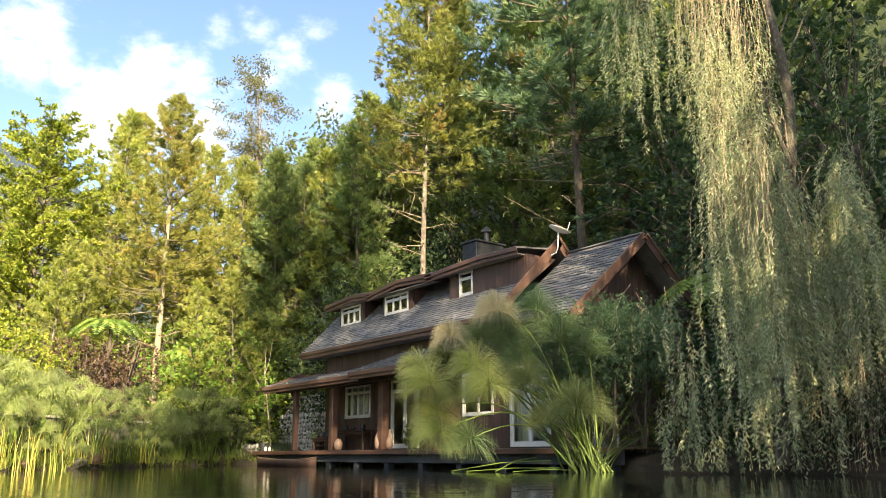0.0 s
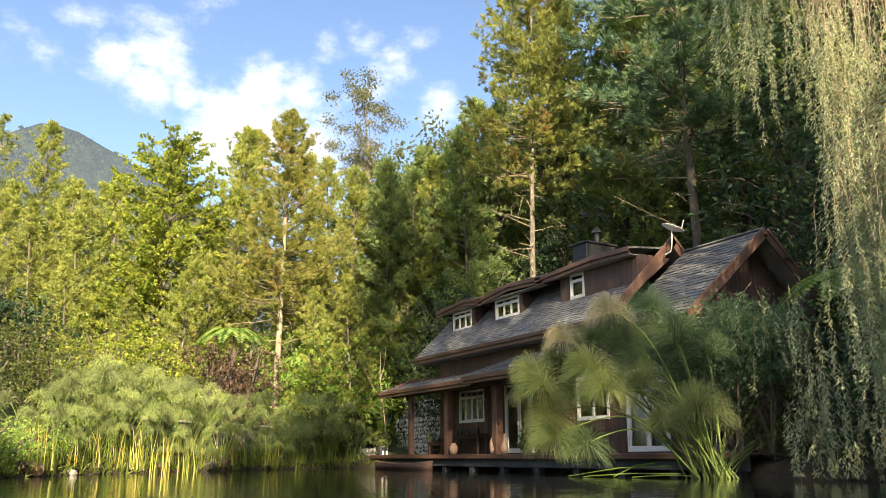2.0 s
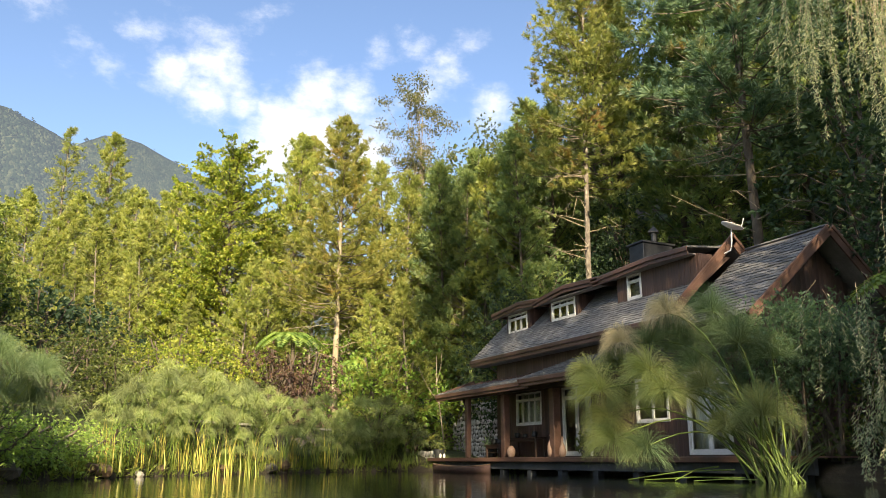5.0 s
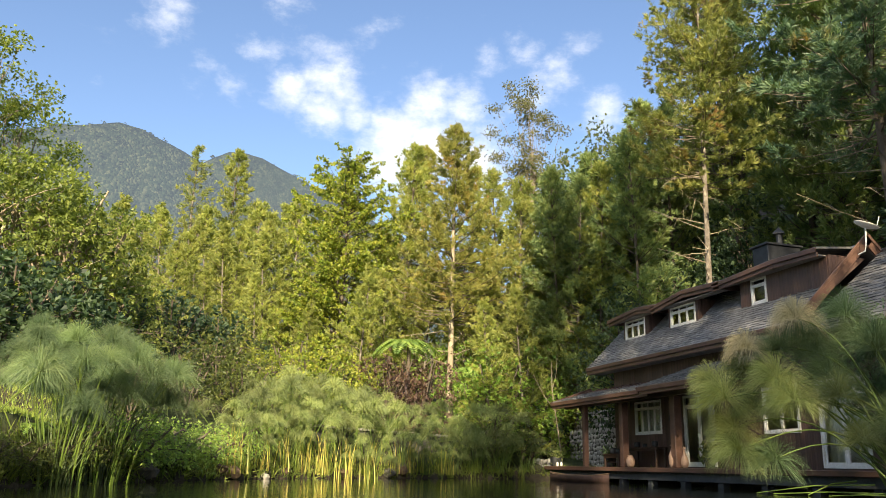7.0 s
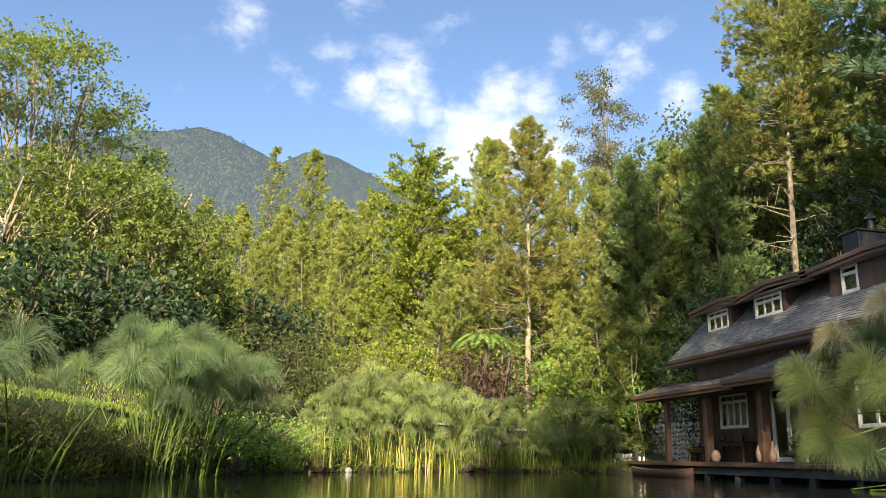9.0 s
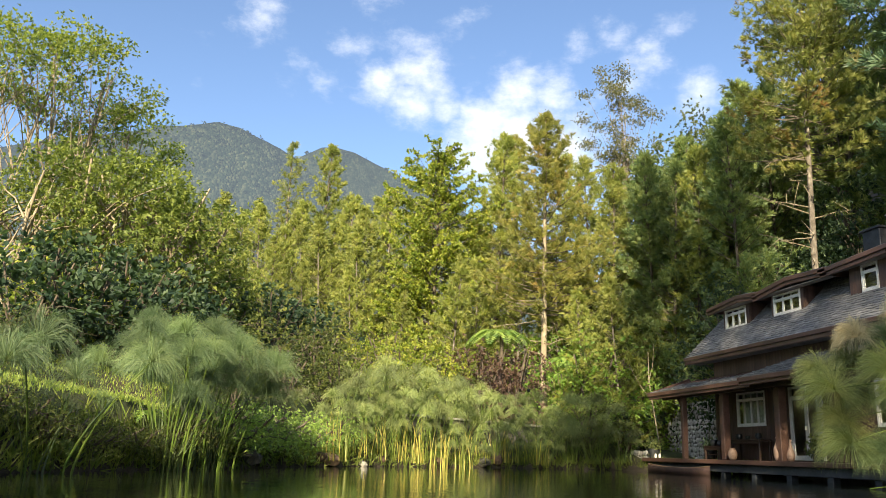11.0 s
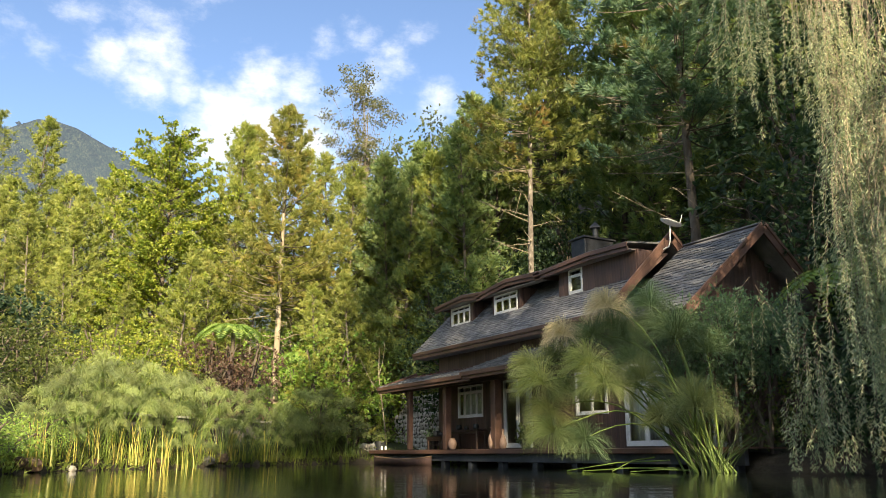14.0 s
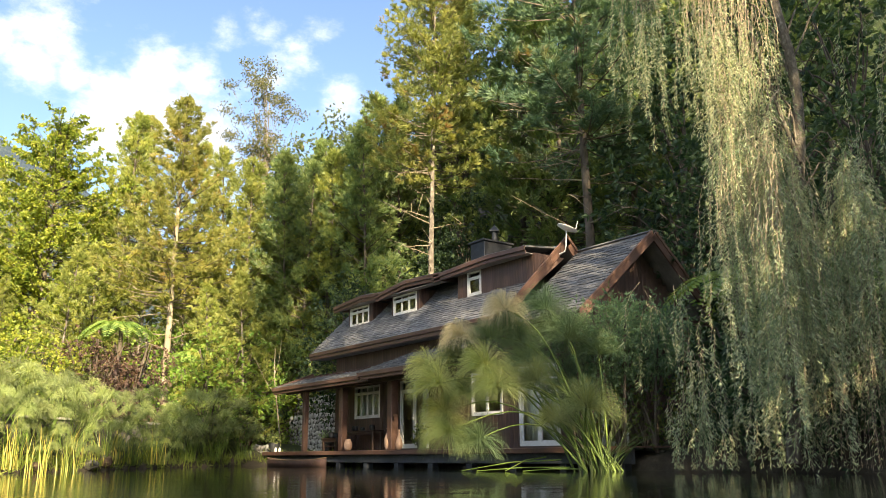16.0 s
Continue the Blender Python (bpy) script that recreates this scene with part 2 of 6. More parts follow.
M_BARK_PALE = surface("pale_bark", (0.15, 0.12, 0.08), (0.30, 0.25, 0.18), (0.46, 0.41, 0.33), 2.5, (1, 1, 0.4), 0.85, 0.6, 12.0, 0.03)
M_BARK_WILLOW = surface("mottled_willow_bark", (0.045, 0.038, 0.03), (0.14, 0.12, 0.09), (0.40, 0.37, 0.31), 9.0, (1, 1, 0.6), 0.9, 1.0, 30.0, 0.05)
M_BARK_DARK = surface("dark_bark", (0.05, 0.04, 0.03), (0.11, 0.09, 0.07), (0.20, 0.17, 0.14), 3.0, (1, 1, 0.5), 0.9, 0.8, 14.0, 0.04)
M_WOOD = surface("red_brown_timber", (0.042, 0.026, 0.022), (0.088, 0.052, 0.043), (0.155, 0.092, 0.075), 2.2, (1, 1, 0.35), 0.55, 0.35, 30.0, 0.006, vary=0.22)
M_FASCIA = surface("oiled_fascia_boards", (0.060, 0.033, 0.025), (0.124, 0.068, 0.050), (0.20, 0.115, 0.084), 1.8, (0.35, 1, 1), 0.5, 0.3, 26.0, 0.006, vary=0.12)
M_SOFFIT = surface("grey_soffit_boards", (0.14, 0.12, 0.11), (0.22, 0.20, 0.19), (0.30, 0.28, 0.26), 2.0, (1, 0.4, 1), 0.75)
M_SLATE = surface("slate_shingles", (0.078, 0.081, 0.088), (0.147, 0.152, 0.164), (0.25, 0.255, 0.262), 1.1, (1, 1, 1), 0.66, 0.6, 24.0, 0.012, vary=0.32, pieces=0.32)
M_WHITE = surface("white_window_paint", (0.60, 0.60, 0.58), (0.74, 0.74, 0.72), (0.82, 0.82, 0.80), 3.0, rough=0.45, relief=0.08)
M_DARK_BEAM = surface("dark_blue_grey_beam", (0.02, 0.024, 0.03), (0.045, 0.052, 0.062), (0.08, 0.09, 0.105), 2.5, rough=0.6)
M_CHIM = surface("black_sheet_metal", (0.02, 0.022, 0.026), (0.04, 0.043, 0.05), (0.07, 0.075, 0.085), 3.0, rough=0.42, metal=0.6)
M_STONE = surface("grey_river_stones", (0.27, 0.262, 0.245), (0.46, 0.45, 0.43), (0.62, 0.61, 0.58), 3.0, rough=0.85, relief=0.5, vary=0.3)
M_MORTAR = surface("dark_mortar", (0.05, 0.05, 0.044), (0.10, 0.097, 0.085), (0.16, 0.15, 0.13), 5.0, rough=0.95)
M_CLAY = surface("pale_terracotta", (0.27, 0.17, 0.12), (0.40, 0.27, 0.20), (0.52, 0.38, 0.29), 4.0, rough=0.7, relief=0.1)
M_POT = surface("dark_glazed_pot", (0.010, 0.012, 0.014), (0.022, 0.025, 0.028), (0.045, 0.05, 0.055), 5.0, rough=0.5)
M_DISH = surface("off_white_dish", (0.62, 0.62, 0.60), (0.76, 0.76, 0.75), (0.85, 0.85, 0.84), 4.0, rough=0.4, relief=0.05)
M_OLDWOOD = surface("weathered_wood", (0.10, 0.065, 0.04), (0.22, 0.15, 0.095), (0.34, 0.25, 0.17), 3.0, (0.3, 1, 1), 0.8, 0.5)
M_DARKWOOD = surface("dark_bench_wood", (0.018, 0.010, 0.007), (0.04, 0.022, 0.015), (0.075, 0.042, 0.028), 3.0, rough=0.5)
M_FLOWER = surface("pink_petals", (0.45, 0.12, 0.25), (0.6, 0.2, 0.36), (0.72, 0.34, 0.5), 9.0, rough=0.6)
M_SOIL = surface("bank_soil", (0.035, 0.024, 0.016), (0.085, 0.058, 0.038), (0.16, 0.12, 0.08), 1.4, rough=0.95, relief=0.8, grain=9.0, depth=0.05)
M_CONCRETE = surface("pale_concrete", (0.25, 0.24, 0.22), (0.38, 0.365, 0.34), (0.50, 0.49, 0.46), 1.6, rough=0.9)
M_ROOM = surface("dim_plaster", (0.22, 0.19, 0.16), (0.3, 0.27, 0.23), (0.36, 0.33, 0.29), 1.5, rough=0.9)


def ground_material():
    m, t, b = shader("forest_floor")
    v = coords(t)
    n1, n2, n3 = noise_of(t, v, 0.22, 5.0), noise_of(t, v, 2.2, 6.0), noise_of(t, v, 14.0, 4.0)
    grass = ramp(t, n2, ((0.3, (0.016, 0.028, 0.007)), (0.55, (0.034, 0.055, 0.012)), (0.8, (0.065, 0.085, 0.02))))
    soil = ramp(t, n2, ((0.3, (0.018, 0.013, 0.008)), (0.55, (0.042, 0.031, 0.019)), (0.8, (0.085, 0.063, 0.038))))
    f = nnode(t, "ShaderNodeMapRange", From_Min=0.5, From_Max=0.64)
    t.links.new(n1, f.inputs["Value"])
    c = mixed(t, grass, soil, f.outputs[0])
    xyz = t.nodes.new("ShaderNodeSeparateXYZ")
    t.links.new(v, xyz.inputs[0])
    wet = nnode(t, "ShaderNodeMapRange", From_Min=0.75, From_Max=0.35)
    t.links.new(xyz.outputs["Z"], wet.inputs["Value"])
    mud = ramp(t, n2, ((0.3, (0.018, 0.014, 0.008)), (0.55, (0.045, 0.036, 0.022)), (0.8, (0.10, 0.08, 0.055))))
    t.links.new(mixed(t, c, mud, wet.outputs[0]), b.inputs["Base Color"])
    b.inputs["Roughness"].default_value = 0.95
    bump(t, b, n3, 0.9, 0.08)
    return m


def mountain_material():
    m, t, b = shader("far_forest_haze_glow")
    v = coords(t, (1, 1, 0.8))
    broad, mid = noise_of(t, v, 0.006, 5.0, 0.6), noise_of(t, v, 0.03, 5.0, 0.65)
    cell = nnode(t, "ShaderNodeTexVoronoi", Scale=0.24, Randomness=1.0)
    t.links.new(v, cell.inputs["Vector"])
    tone = t.nodes.new("ShaderNodeSeparateColor")
    t.links.new(cell.outputs["Color"], tone.inputs[0])
    c = ramp(t, tone.outputs[0], ((0.0, (0.009, 0.016, 0.013)), (0.6, (0.022, 0.031, 0.021)), (1.0, (0.052, 0.058, 0.040))))
    c = mixed(t, c, ramp(t, mid, ((0.3, (0.45, 0.5, 0.55)), (0.7, (1.2, 1.2, 1.1)))), 0.9, "MULTIPLY")
    c = mixed(t, c, ramp(t, broad, ((0.3, (0.7, 0.8, 0.9)), (0.7, (1.3, 1.25, 1.0)))), 0.8, "MULTIPLY")
    t.links.new(c, b.inputs["Base Color"])
    b.inputs["Roughness"].default_value = 1.0
    b.inputs["Specular IOR Level"].default_value = 0.0
    # haze painted as a blue-grey glow of the forest itself
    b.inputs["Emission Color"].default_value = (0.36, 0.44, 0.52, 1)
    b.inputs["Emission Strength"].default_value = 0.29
    dome = t.nodes.new("ShaderNodeMath")
    dome.operation = "MULTIPLY_ADD"
    t.links.new(cell.outputs["Distance"], dome.inputs[0])
    dome.inputs[1].default_value = -0.9
    t.links.new(mid, dome.inputs[2])
    bump(t, b, dome.outputs[0], 1.0, 7.0)
    return m


def water_material():
    m, t, b = shader("pond_water")
    v = coords(t, (1.0, 1.0, 1.0))
    n1, n2 = noise_of(t, v, 1.3, 3.0), noise_of(t, v, 7.0, 3.0)
    s = t.nodes.new("ShaderNodeMath")
    s.operation = "MULTIPLY_ADD"
    t.links.new(n2, s.inputs[0])
    s.inputs[1].default_value = 0.25
    t.links.new(n1, s.inputs[2])
    b.inputs["Base Color"].default_value = (0.016, 0.022, 0.012, 1)
    b.inputs["Roughness"].default_value = 0.035
    b.inputs["IOR"].default_value = 1.333
    bump(t, b, s.outputs[0], 0.16, 0.05)
    return m


def glass_material():
    m, t, b = shader("window_glass")
    b.inputs["Base Color"].default_value = (0.9, 0.95, 0.93, 1)
    b.inputs["Roughness"].default_value = 0.02
    b.inputs["IOR"].default_value = 1.45
    b.inputs["Transmission Weight"].default_value = 1.0
    return m


M_GROUND, M_MOUNTAIN, M_WATER, M_GLASS = ground_material(), mountain_material(), water_material(), glass_material()

# ---- geometry helpers ----
class Geo:
    """Gathers vertices and faces as arrays, for one mesh."""

    def __init__(self):
        self.v, self.f, self.n = [], [], 0

    def add(self, verts, faces):
        verts, faces = np.asarray(verts, float).reshape(-1, 3), np.asarray(faces, int)
        self.v.append(verts)
        self.f.append(faces + self.n)
        self.n += len(verts)
        return self

    def leaves(self, p, d, n, length, width):
        """One four-cornered leaf at each place p, along d, facing n."""
        p, d = np.asarray(p, float), unit(d)
        s = unit(np.cross(d, n))
        length, width = np.broadcast_to(length, len(p))[:, None], np.broadcast_to(width, len(p))[:, None]
        mid = p + d * length * 0.45
        v = np.stack([p, mid + s * width / 2, p + d * length, mid - s * width / 2], 1)
        return self.add(v, np.arange(len(p) * 4).reshape(-1, 4))

    def needles(self, p, d, length, width, rng):
        p, d = np.asarray(p, float), unit(d)
        s = unit(np.cross(d, rng.normal(size=p.shape))) * np.broadcast_to(width, len(p))[:, None] / 2
        v = np.stack([p - s, p + s, p + d * np.broadcast_to(length, len(p))[:, None]], 1)
        return self.add(v, np.arange(len(p) * 3).reshape(-1, 3))

    def tufts(self, p, d, per, length, width, spread, rng):
        """Brushes of needles, each springing from one shared point."""
        p, d = np.asarray(p, float)[:, None], unit(d)[:, None]
        n = len(p)
        w = unit(d + rng.normal(0, spread, (n, per, 3)))
        ln = length * rng.uniform(0.65, 1.1, (n, per, 1))
        side = unit(np.cross(w, rng.normal(size=w.shape))) * width
        v = np.stack([p + w * ln + [0, 0, -0.12] * ln, p + w * ln * 0.5 + side], 2).reshape(n, per * 2, 3)
        v = np.concatenate([p, v], 1)
        k = np.arange(n)[:, None] * (1 + 2 * per)
        j = np.arange(per)[None] * 2
        return self.add(v, np.stack([k + 0 * j, k + j + 2, k + j + 1], -1).reshape(-1, 3))

    def rosettes(self, p, d, per, length, width, spread, rng, hang=0.0, up=0.5):
        """Leaves in whorls, each whorl springing from one twig tip."""
        p, d = np.asarray(p, float)[:, None], unit(d)[:, None]
        n = len(p)
        w = unit(d + rng.normal(0, spread, (n, per, 3)) + [0, 0, -hang])
        ln = length * rng.uniform(0.65, 1.15, (n, per, 1))
        face = unit(rng.normal(0, 0.45, w.shape) + [0, 0, up] + d * 0.4)
        side = unit(np.cross(w, face)) * width * ln / length / 2
        mid = p + w * ln * 0.48
        v = np.stack([mid + side, p + w * ln + [0, 0, -0.10] * ln, mid - side], 2).reshape(n, per * 3, 3)
        v = np.concatenate([p, v], 1)
        k = np.arange(n)[:, None] * (1 + 3 * per)
        j = np.arange(per)[None] * 3
        return self.add(v, np.stack([k + 0 * j, k + j + 1, k + j + 2, k + j + 3], -1).reshape(-1, 4))

    def tube(self, path, radii, sides=6):
        path = np.asarray(path, float)
        n = len(path)
        radii = np.broadcast_to(radii, n)
        t = unit(np.gradient(path, axis=0))
        a = unit(np.cross(t, np.where(np.abs(t[:, 2:3]) > 0.9, [[1.0, 0, 0]], [[0, 0, 1.0]])))
        b = np.cross(t, a)
        w = np.linspace(0, 2 * np.pi, sides, endpoint=False)
        ring = (a[:, None] * np.cos(w)[None, :, None] + b[:, None] * np.sin(w)[None, :, None]) * radii[:, None, None]
        v = (path[:, None] + ring).reshape(-1, 3)
        i, j = np.meshgrid(np.arange(n - 1), np.arange(sides), indexing="ij")
        k = (j + 1) % sides
        q = np.stack([i * sides + j, i * sides + k, (i + 1) * sides + k, (i + 1) * sides + j], -1).reshape(-1, 4)
        return self.add(v, q)

    def mesh(self, name, material, smooth=False):
        v = np.concatenate(self.v) if self.v else np.zeros((0, 3))
        me = bpy.data.meshes.new(name)
        me.vertices.add(len(v))
        me.vertices.foreach_set("co", v.ravel())
        sizes = np.concatenate([np.full(len(f), f.shape[1]) for f in self.f])
        loops = np.concatenate([f.ravel() for f in self.f])
        me.loops.add(len(loops))
        me.loops.foreach_set("vertex_index", loops)
        me.polygons.add(len(sizes))
        me.polygons.foreach_set("loop_start", np.concatenate([[0], np.cumsum(sizes)[:-1]]))
        me.polygons.foreach_set("loop_total", sizes)
        me.polygons.foreach_set("use_smooth", np.full(len(sizes), smooth))
        me.update(calc_edges=True)
        me.validate()
        me.materials.append(material)
        return me


def unit(a):
    a = np.asarray(a, float)
    return a / np.maximum(np.linalg.norm(a, axis=-1, keepdims=True), 1e-9)


def thing(name, label, category, group="", kind="", at=(0, 0, 0)):
    ob = new(name)
    ob.location = at
    ob.empty_display_size = 0.2
    return tagged(ob, label, category, group, kind)


def adopt(ob, parent):
    """Makes ob a part of parent without moving it."""
    ob.parent = parent
    if parent and parent.type == "EMPTY":
        ob.matrix_parent_inverse = Matrix.Translation(parent.location).inverted()
    return ob


def geo_part(name, geo, material, parent, label="", smooth=False, kind=""):
    ob = new(name, geo.mesh(name, material, smooth))
    return tagged(adopt(ob, parent), label, kind=kind)


def part(name, bm, material, parent, label="", smooth=False, kind=""):
    me = bpy.data.meshes.new(name)
    bm.to_mesh(me)
    bm.free()
    me.materials.append(material)
    if smooth:
        me.shade_smooth()
    ob = new(name, me)
    return tagged(adopt(ob, parent), label, kind=kind)


def box_bm(x0, x1, y0, y1, z0, z1, bevel=0.012, bm=None):
    fresh = bm is None
    bm = bm or bmesh.new()
    made = bmesh.ops.create_cube(bm, size=1.0)["verts"]
    bmesh.ops.transform(bm, matrix=Matrix.Translation(((x0 + x1) / 2, (y0 + y1) / 2, (z0 + z1) / 2)) @ Matrix.Diagonal((x1 - x0, y1 - y0, z1 - z0, 1)), verts=made)
    if bevel and fresh:
        bmesh.ops.bevel(bm, geom=list(bm.edges), offset=bevel, segments=1, affect="EDGES", profile=0.5)
    return bm


def box(name, ext, material, parent, label="", bevel=0.012):
    return part(name, box_bm(*ext, bevel), material, parent, label)


def beam(name, p0, p1, width, height, material, parent, label="", up=(0, 0, 1), bevel=0.012):
    """A straight squared timber from p0 to p1: width across, height along up."""
    p0, p1 = Vector(p0), Vector(p1)
    d = (p1 - p0)
    x = d.normalized()
    z = (Vector(up) - x * Vector(up).dot(x)).normalized()
    y = z.cross(x)
    bm = box_bm(-d.length / 2, d.length / 2, -width / 2, width / 2, -height / 2, height / 2, bevel)
    m = Matrix((x, y, z)).transposed().to_4x4()
    m.translation = (p0 + p1) / 2
    bmesh.ops.transform(bm, matrix=m, verts=bm.verts)
    return part(name, bm, material, parent, label)


def slab_bm(corners, thickness):
    """A flat slab over four corners, thickened downwards along its normal."""
    bm = bmesh.new()
    c = [Vector(p) for p in corners]
    n = (c[1] - c[0]).cross(c[3] - c[0]).normalized()
    if n.z < 0:
        n = -n
    top, low = [bm.verts.new(p) for p in c], [bm.verts.new(p - n * thickness) for p in c]
    bm.faces.new(top)
    bm.faces.new(low[::-1])
    for k in range(len(c)):
        bm.faces.new((top[k], low[k], low[(k + 1) % len(c)], top[(k + 1) % len(c)]))
    bmesh.ops.recalc_face_normals(bm, faces=bm.faces)
    return bm


def turned_bm(profile, sides=20):
    """A turned body: profile of (radius, height)."""
    bm = bmesh.new()
    rings = []
    for r, z in profile:
        rings.append([bm.verts.new((r * math.cos(2 * math.pi * k / sides), r * math.sin(2 * math.pi * k / sides), z)) for k in range(sides)])
    for a, b in zip(rings, rings[1:]):
        for k in range(sides):
            bm.faces.new((a[k], a[(k + 1) % sides], b[(k + 1) % sides], b[k]))
    bm.faces.new(rings[0][::-1])
    bm.faces.new(rings[-1])
    return bm


# ---- the lie of the land ----
def polar(az, d):
    a = np.radians(az)
    return -np.sin(a) * d, np.cos(a) * d


SHORE_AZ = [-180, -120, -60, -20, 10, 25, 33, 40, 46, 52, 60, 66.5, 70, 74, 81, 89, 93, 98, 105, 115, 130, 150, 180]
SHORE_D = [3.2, 3.2, 5.0, 12.0, 16.5, 18.4, 20.2, 21.2, 24.0, 28.5, 33.0, 39.0, 36.0, 32.8, 27.2, 21.2, 17.8, 15.4, 12.8, 10.0, 6.0, 4.0, 3.2]


def shore(az):
    return np.interp(az, SHORE_AZ, SHORE_D)


def land(x, y):
    """Height of the ground above the water."""
    x, y = np.asarray(x, float), np.asarray(y, float)
    az, d = np.degrees(np.arctan2(-x, y)), np.hypot(x, y)
    e = d - shore(az)
    lawn = np.clip((az - 92) / 8, 0, 1) * np.clip((135 - az) / 20, 0, 1)
    left = np.clip((az - 62) / 6, 0, 1) * np.clip((150 - az) / 25, 0, 1)
    hill = np.clip((70 - az) / 8, 0, 1) * np.clip((az + 40) / 30, 0, 1)
    bank = 0.55 * (1 - np.exp(-np.maximum(e, 0) / 0.5))
    rise_left = left * ((0.18 - 0.06 * lawn) * np.clip(e - 1.0, 0, 14) + 0.20 * np.clip(e - 12, 0, 60) + 0.10 * np.clip(e - 60, 0, 300))
    rise_lawn = lawn * (0.55 * np.clip(e - 0.3, 0, 1.0))
    back = np.clip(y - 25.0, 0, 70)
    rise_hill = hill * np.maximum(0.62 * back + 0.55 * np.clip(y - 32.0, 0, 40), 0.45 * np.clip(e - 9, 0, 90) * np.clip((60 - az) / 10, 0.3, 1))
    # unseen rise beside the viewer, added to lift the shade-casting trees
    east = np.clip((az + 122) / 8, 0, 1) * np.clip((-45 - az) / 12, 0, 1)
    rise_hill = rise_hill + east * 0.56 * np.clip(d - 8, 0, 60)
    rough = 0.25 * np.sin(x * 0.7 + y * 0.31) * np.sin(y * 0.53 - x * 0.2) * np.clip(e / 6, 0, 1)
    z = bank + rise_left + rise_lawn + rise_hill + rough
    return np.where(e < 0, -1.1 * (1 - np.exp(np.minimum(e, 0) / 1.2)) - 0.02, z)


def spot(az, d, sink=0.0):
    x, y = polar(az, d)
    return Vector((float(x), float(y), float(land(x, y)) - sink))


def sheet(name, az, dist, height, material, label, category, kind="structure"):
    a, d = np.meshgrid(az, dist, indexing="ij")
    x, y = polar(a, d)
    z = height(x, y, a, d)
    i, j = np.meshgrid(np.arange(len(az) - 1), np.arange(len(dist) - 1), indexing="ij")
    n = len(dist)
    q = np.stack([i * n + j, (i + 1) * n + j, (i + 1) * n + j + 1, i * n + j + 1], -1).reshape(-1, 4)
    g = Geo().add(np.stack([x, y, z], -1), q)
    ob = new(name, g.mesh(name, material, True))
    return tagged(ob, label, category, kind=kind)


sheet("ground", np.linspace(-180, 180, 281), np.concatenate([[1.0], np.geomspace(2.5, 520, 120)]), lambda x, y, a, d: land(x, y), M_GROUND,
      "uneven grassy pond bank rising into a wooded hillside", "ground")

water = part("water", box_bm(-70, 30, -30, 45, -0.9, 0.0, 0), M_WATER, None)
tagged(water, "dark still pond water with faint ripples and reflections", "water", kind="structure")


def ridge(az, profile_az, profile_el):
    return np.tan(np.radians(np.interp(az, profile_az, profile_el)))


def mountain(name, far, az0, az1, profile_az, profile_el, seed, label):
    rng = np.random.default_rng(seed)
    ph = rng.uniform(0, 6.28, 12)

    def height(x, y, a, d):
        u = (d - far * 0.78) / (far * 0.22)
        crest = ridge(a, profile_az, profile_el) * far
        bumps = sum(np.sin(a * (0.6 + 0.5 * k) + ph[k] + d * 0.002 * k) / (1 + k) for k in range(7))
        gully = sum(np.sin(a * (0.9 + 0.75 * k) + 2.6 * u * (k - 1.5) + ph[k + 3]) / (1 + 0.5 * k) for k in range(5))
        z = crest * np.clip(np.clip(u, 0, 1) ** 1.15 + 0.018 * gully * np.sin(np.clip(u, 0, 1) * 3.14), 0, 1.0)
        z = z + far * 0.0011 * bumps * np.clip(u, 0, 1) - far * 0.003
        return np.where(u > 1, z - (u - 1) * far * 0.5, z)

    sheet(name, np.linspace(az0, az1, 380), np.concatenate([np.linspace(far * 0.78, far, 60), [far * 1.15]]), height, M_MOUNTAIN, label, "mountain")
    g = Geo()
    a = np.concatenate([np.arange(az0 + 2, az1 - 2, 0.16), rng.uniform(az0 + 2, az1 - 2, 700)])
    d = np.where(np.arange(len(a)) < len(a) - 700, far * rng.uniform(0.985, 1.0, len(a)), far * rng.uniform(0.86, 0.99, len(a)))
    x, y = polar(a, d)
    z = height(x, y, a, d)
    size = far * rng.uniform(0.0022, 0.0048, len(a))
    for k in range(len(a)):
        dirs = unit(rng.normal(size=(10, 3)) + [0, 0, 0.5])
        tips = np.array([x[k], y[k], z[k]]) + dirs * size[k] * rng.uniform(0.5, 1.0, (10, 1)) * [1, 1, 0.9]
        face = unit(rng.normal(size=(10, 3)))
        g.leaves(tips, face, dirs, size[k] * 0.9, size[k] * 0.8)
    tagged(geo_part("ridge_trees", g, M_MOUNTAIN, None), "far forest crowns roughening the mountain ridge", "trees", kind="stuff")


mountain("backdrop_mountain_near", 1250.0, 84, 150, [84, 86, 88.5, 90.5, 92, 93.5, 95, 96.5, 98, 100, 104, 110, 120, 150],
         [8, 14.5, 18.3, 20.0, 20.8, 21.2, 21.7, 21.9, 21.6, 21.2, 20, 18, 15, 8], 3, "steep forested mountain, soft afternoon haze painted as glow")
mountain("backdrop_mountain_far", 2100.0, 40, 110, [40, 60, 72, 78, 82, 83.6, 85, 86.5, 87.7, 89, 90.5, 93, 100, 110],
         [6, 9, 13.5, 17, 19.0, 19.7, 20.3, 20.9, 21.1, 21.0, 20.2, 18, 13, 8], 5, "second blue-green mountain ridge behind the first, haze painted as glow")

# ---- plants: one function for each kind ----
def sway(rng, h, n, amount):
    z = np.linspace(0, h, n)
    p1, p2 = rng.uniform(0, 6.28, 2)
    return np.stack([amount * np.sin(z / h * 3.1 + p1) - amount * np.sin(p1), amount * np.sin(z / h * 2.3 + p2) - amount * np.sin(p2), z], 1)


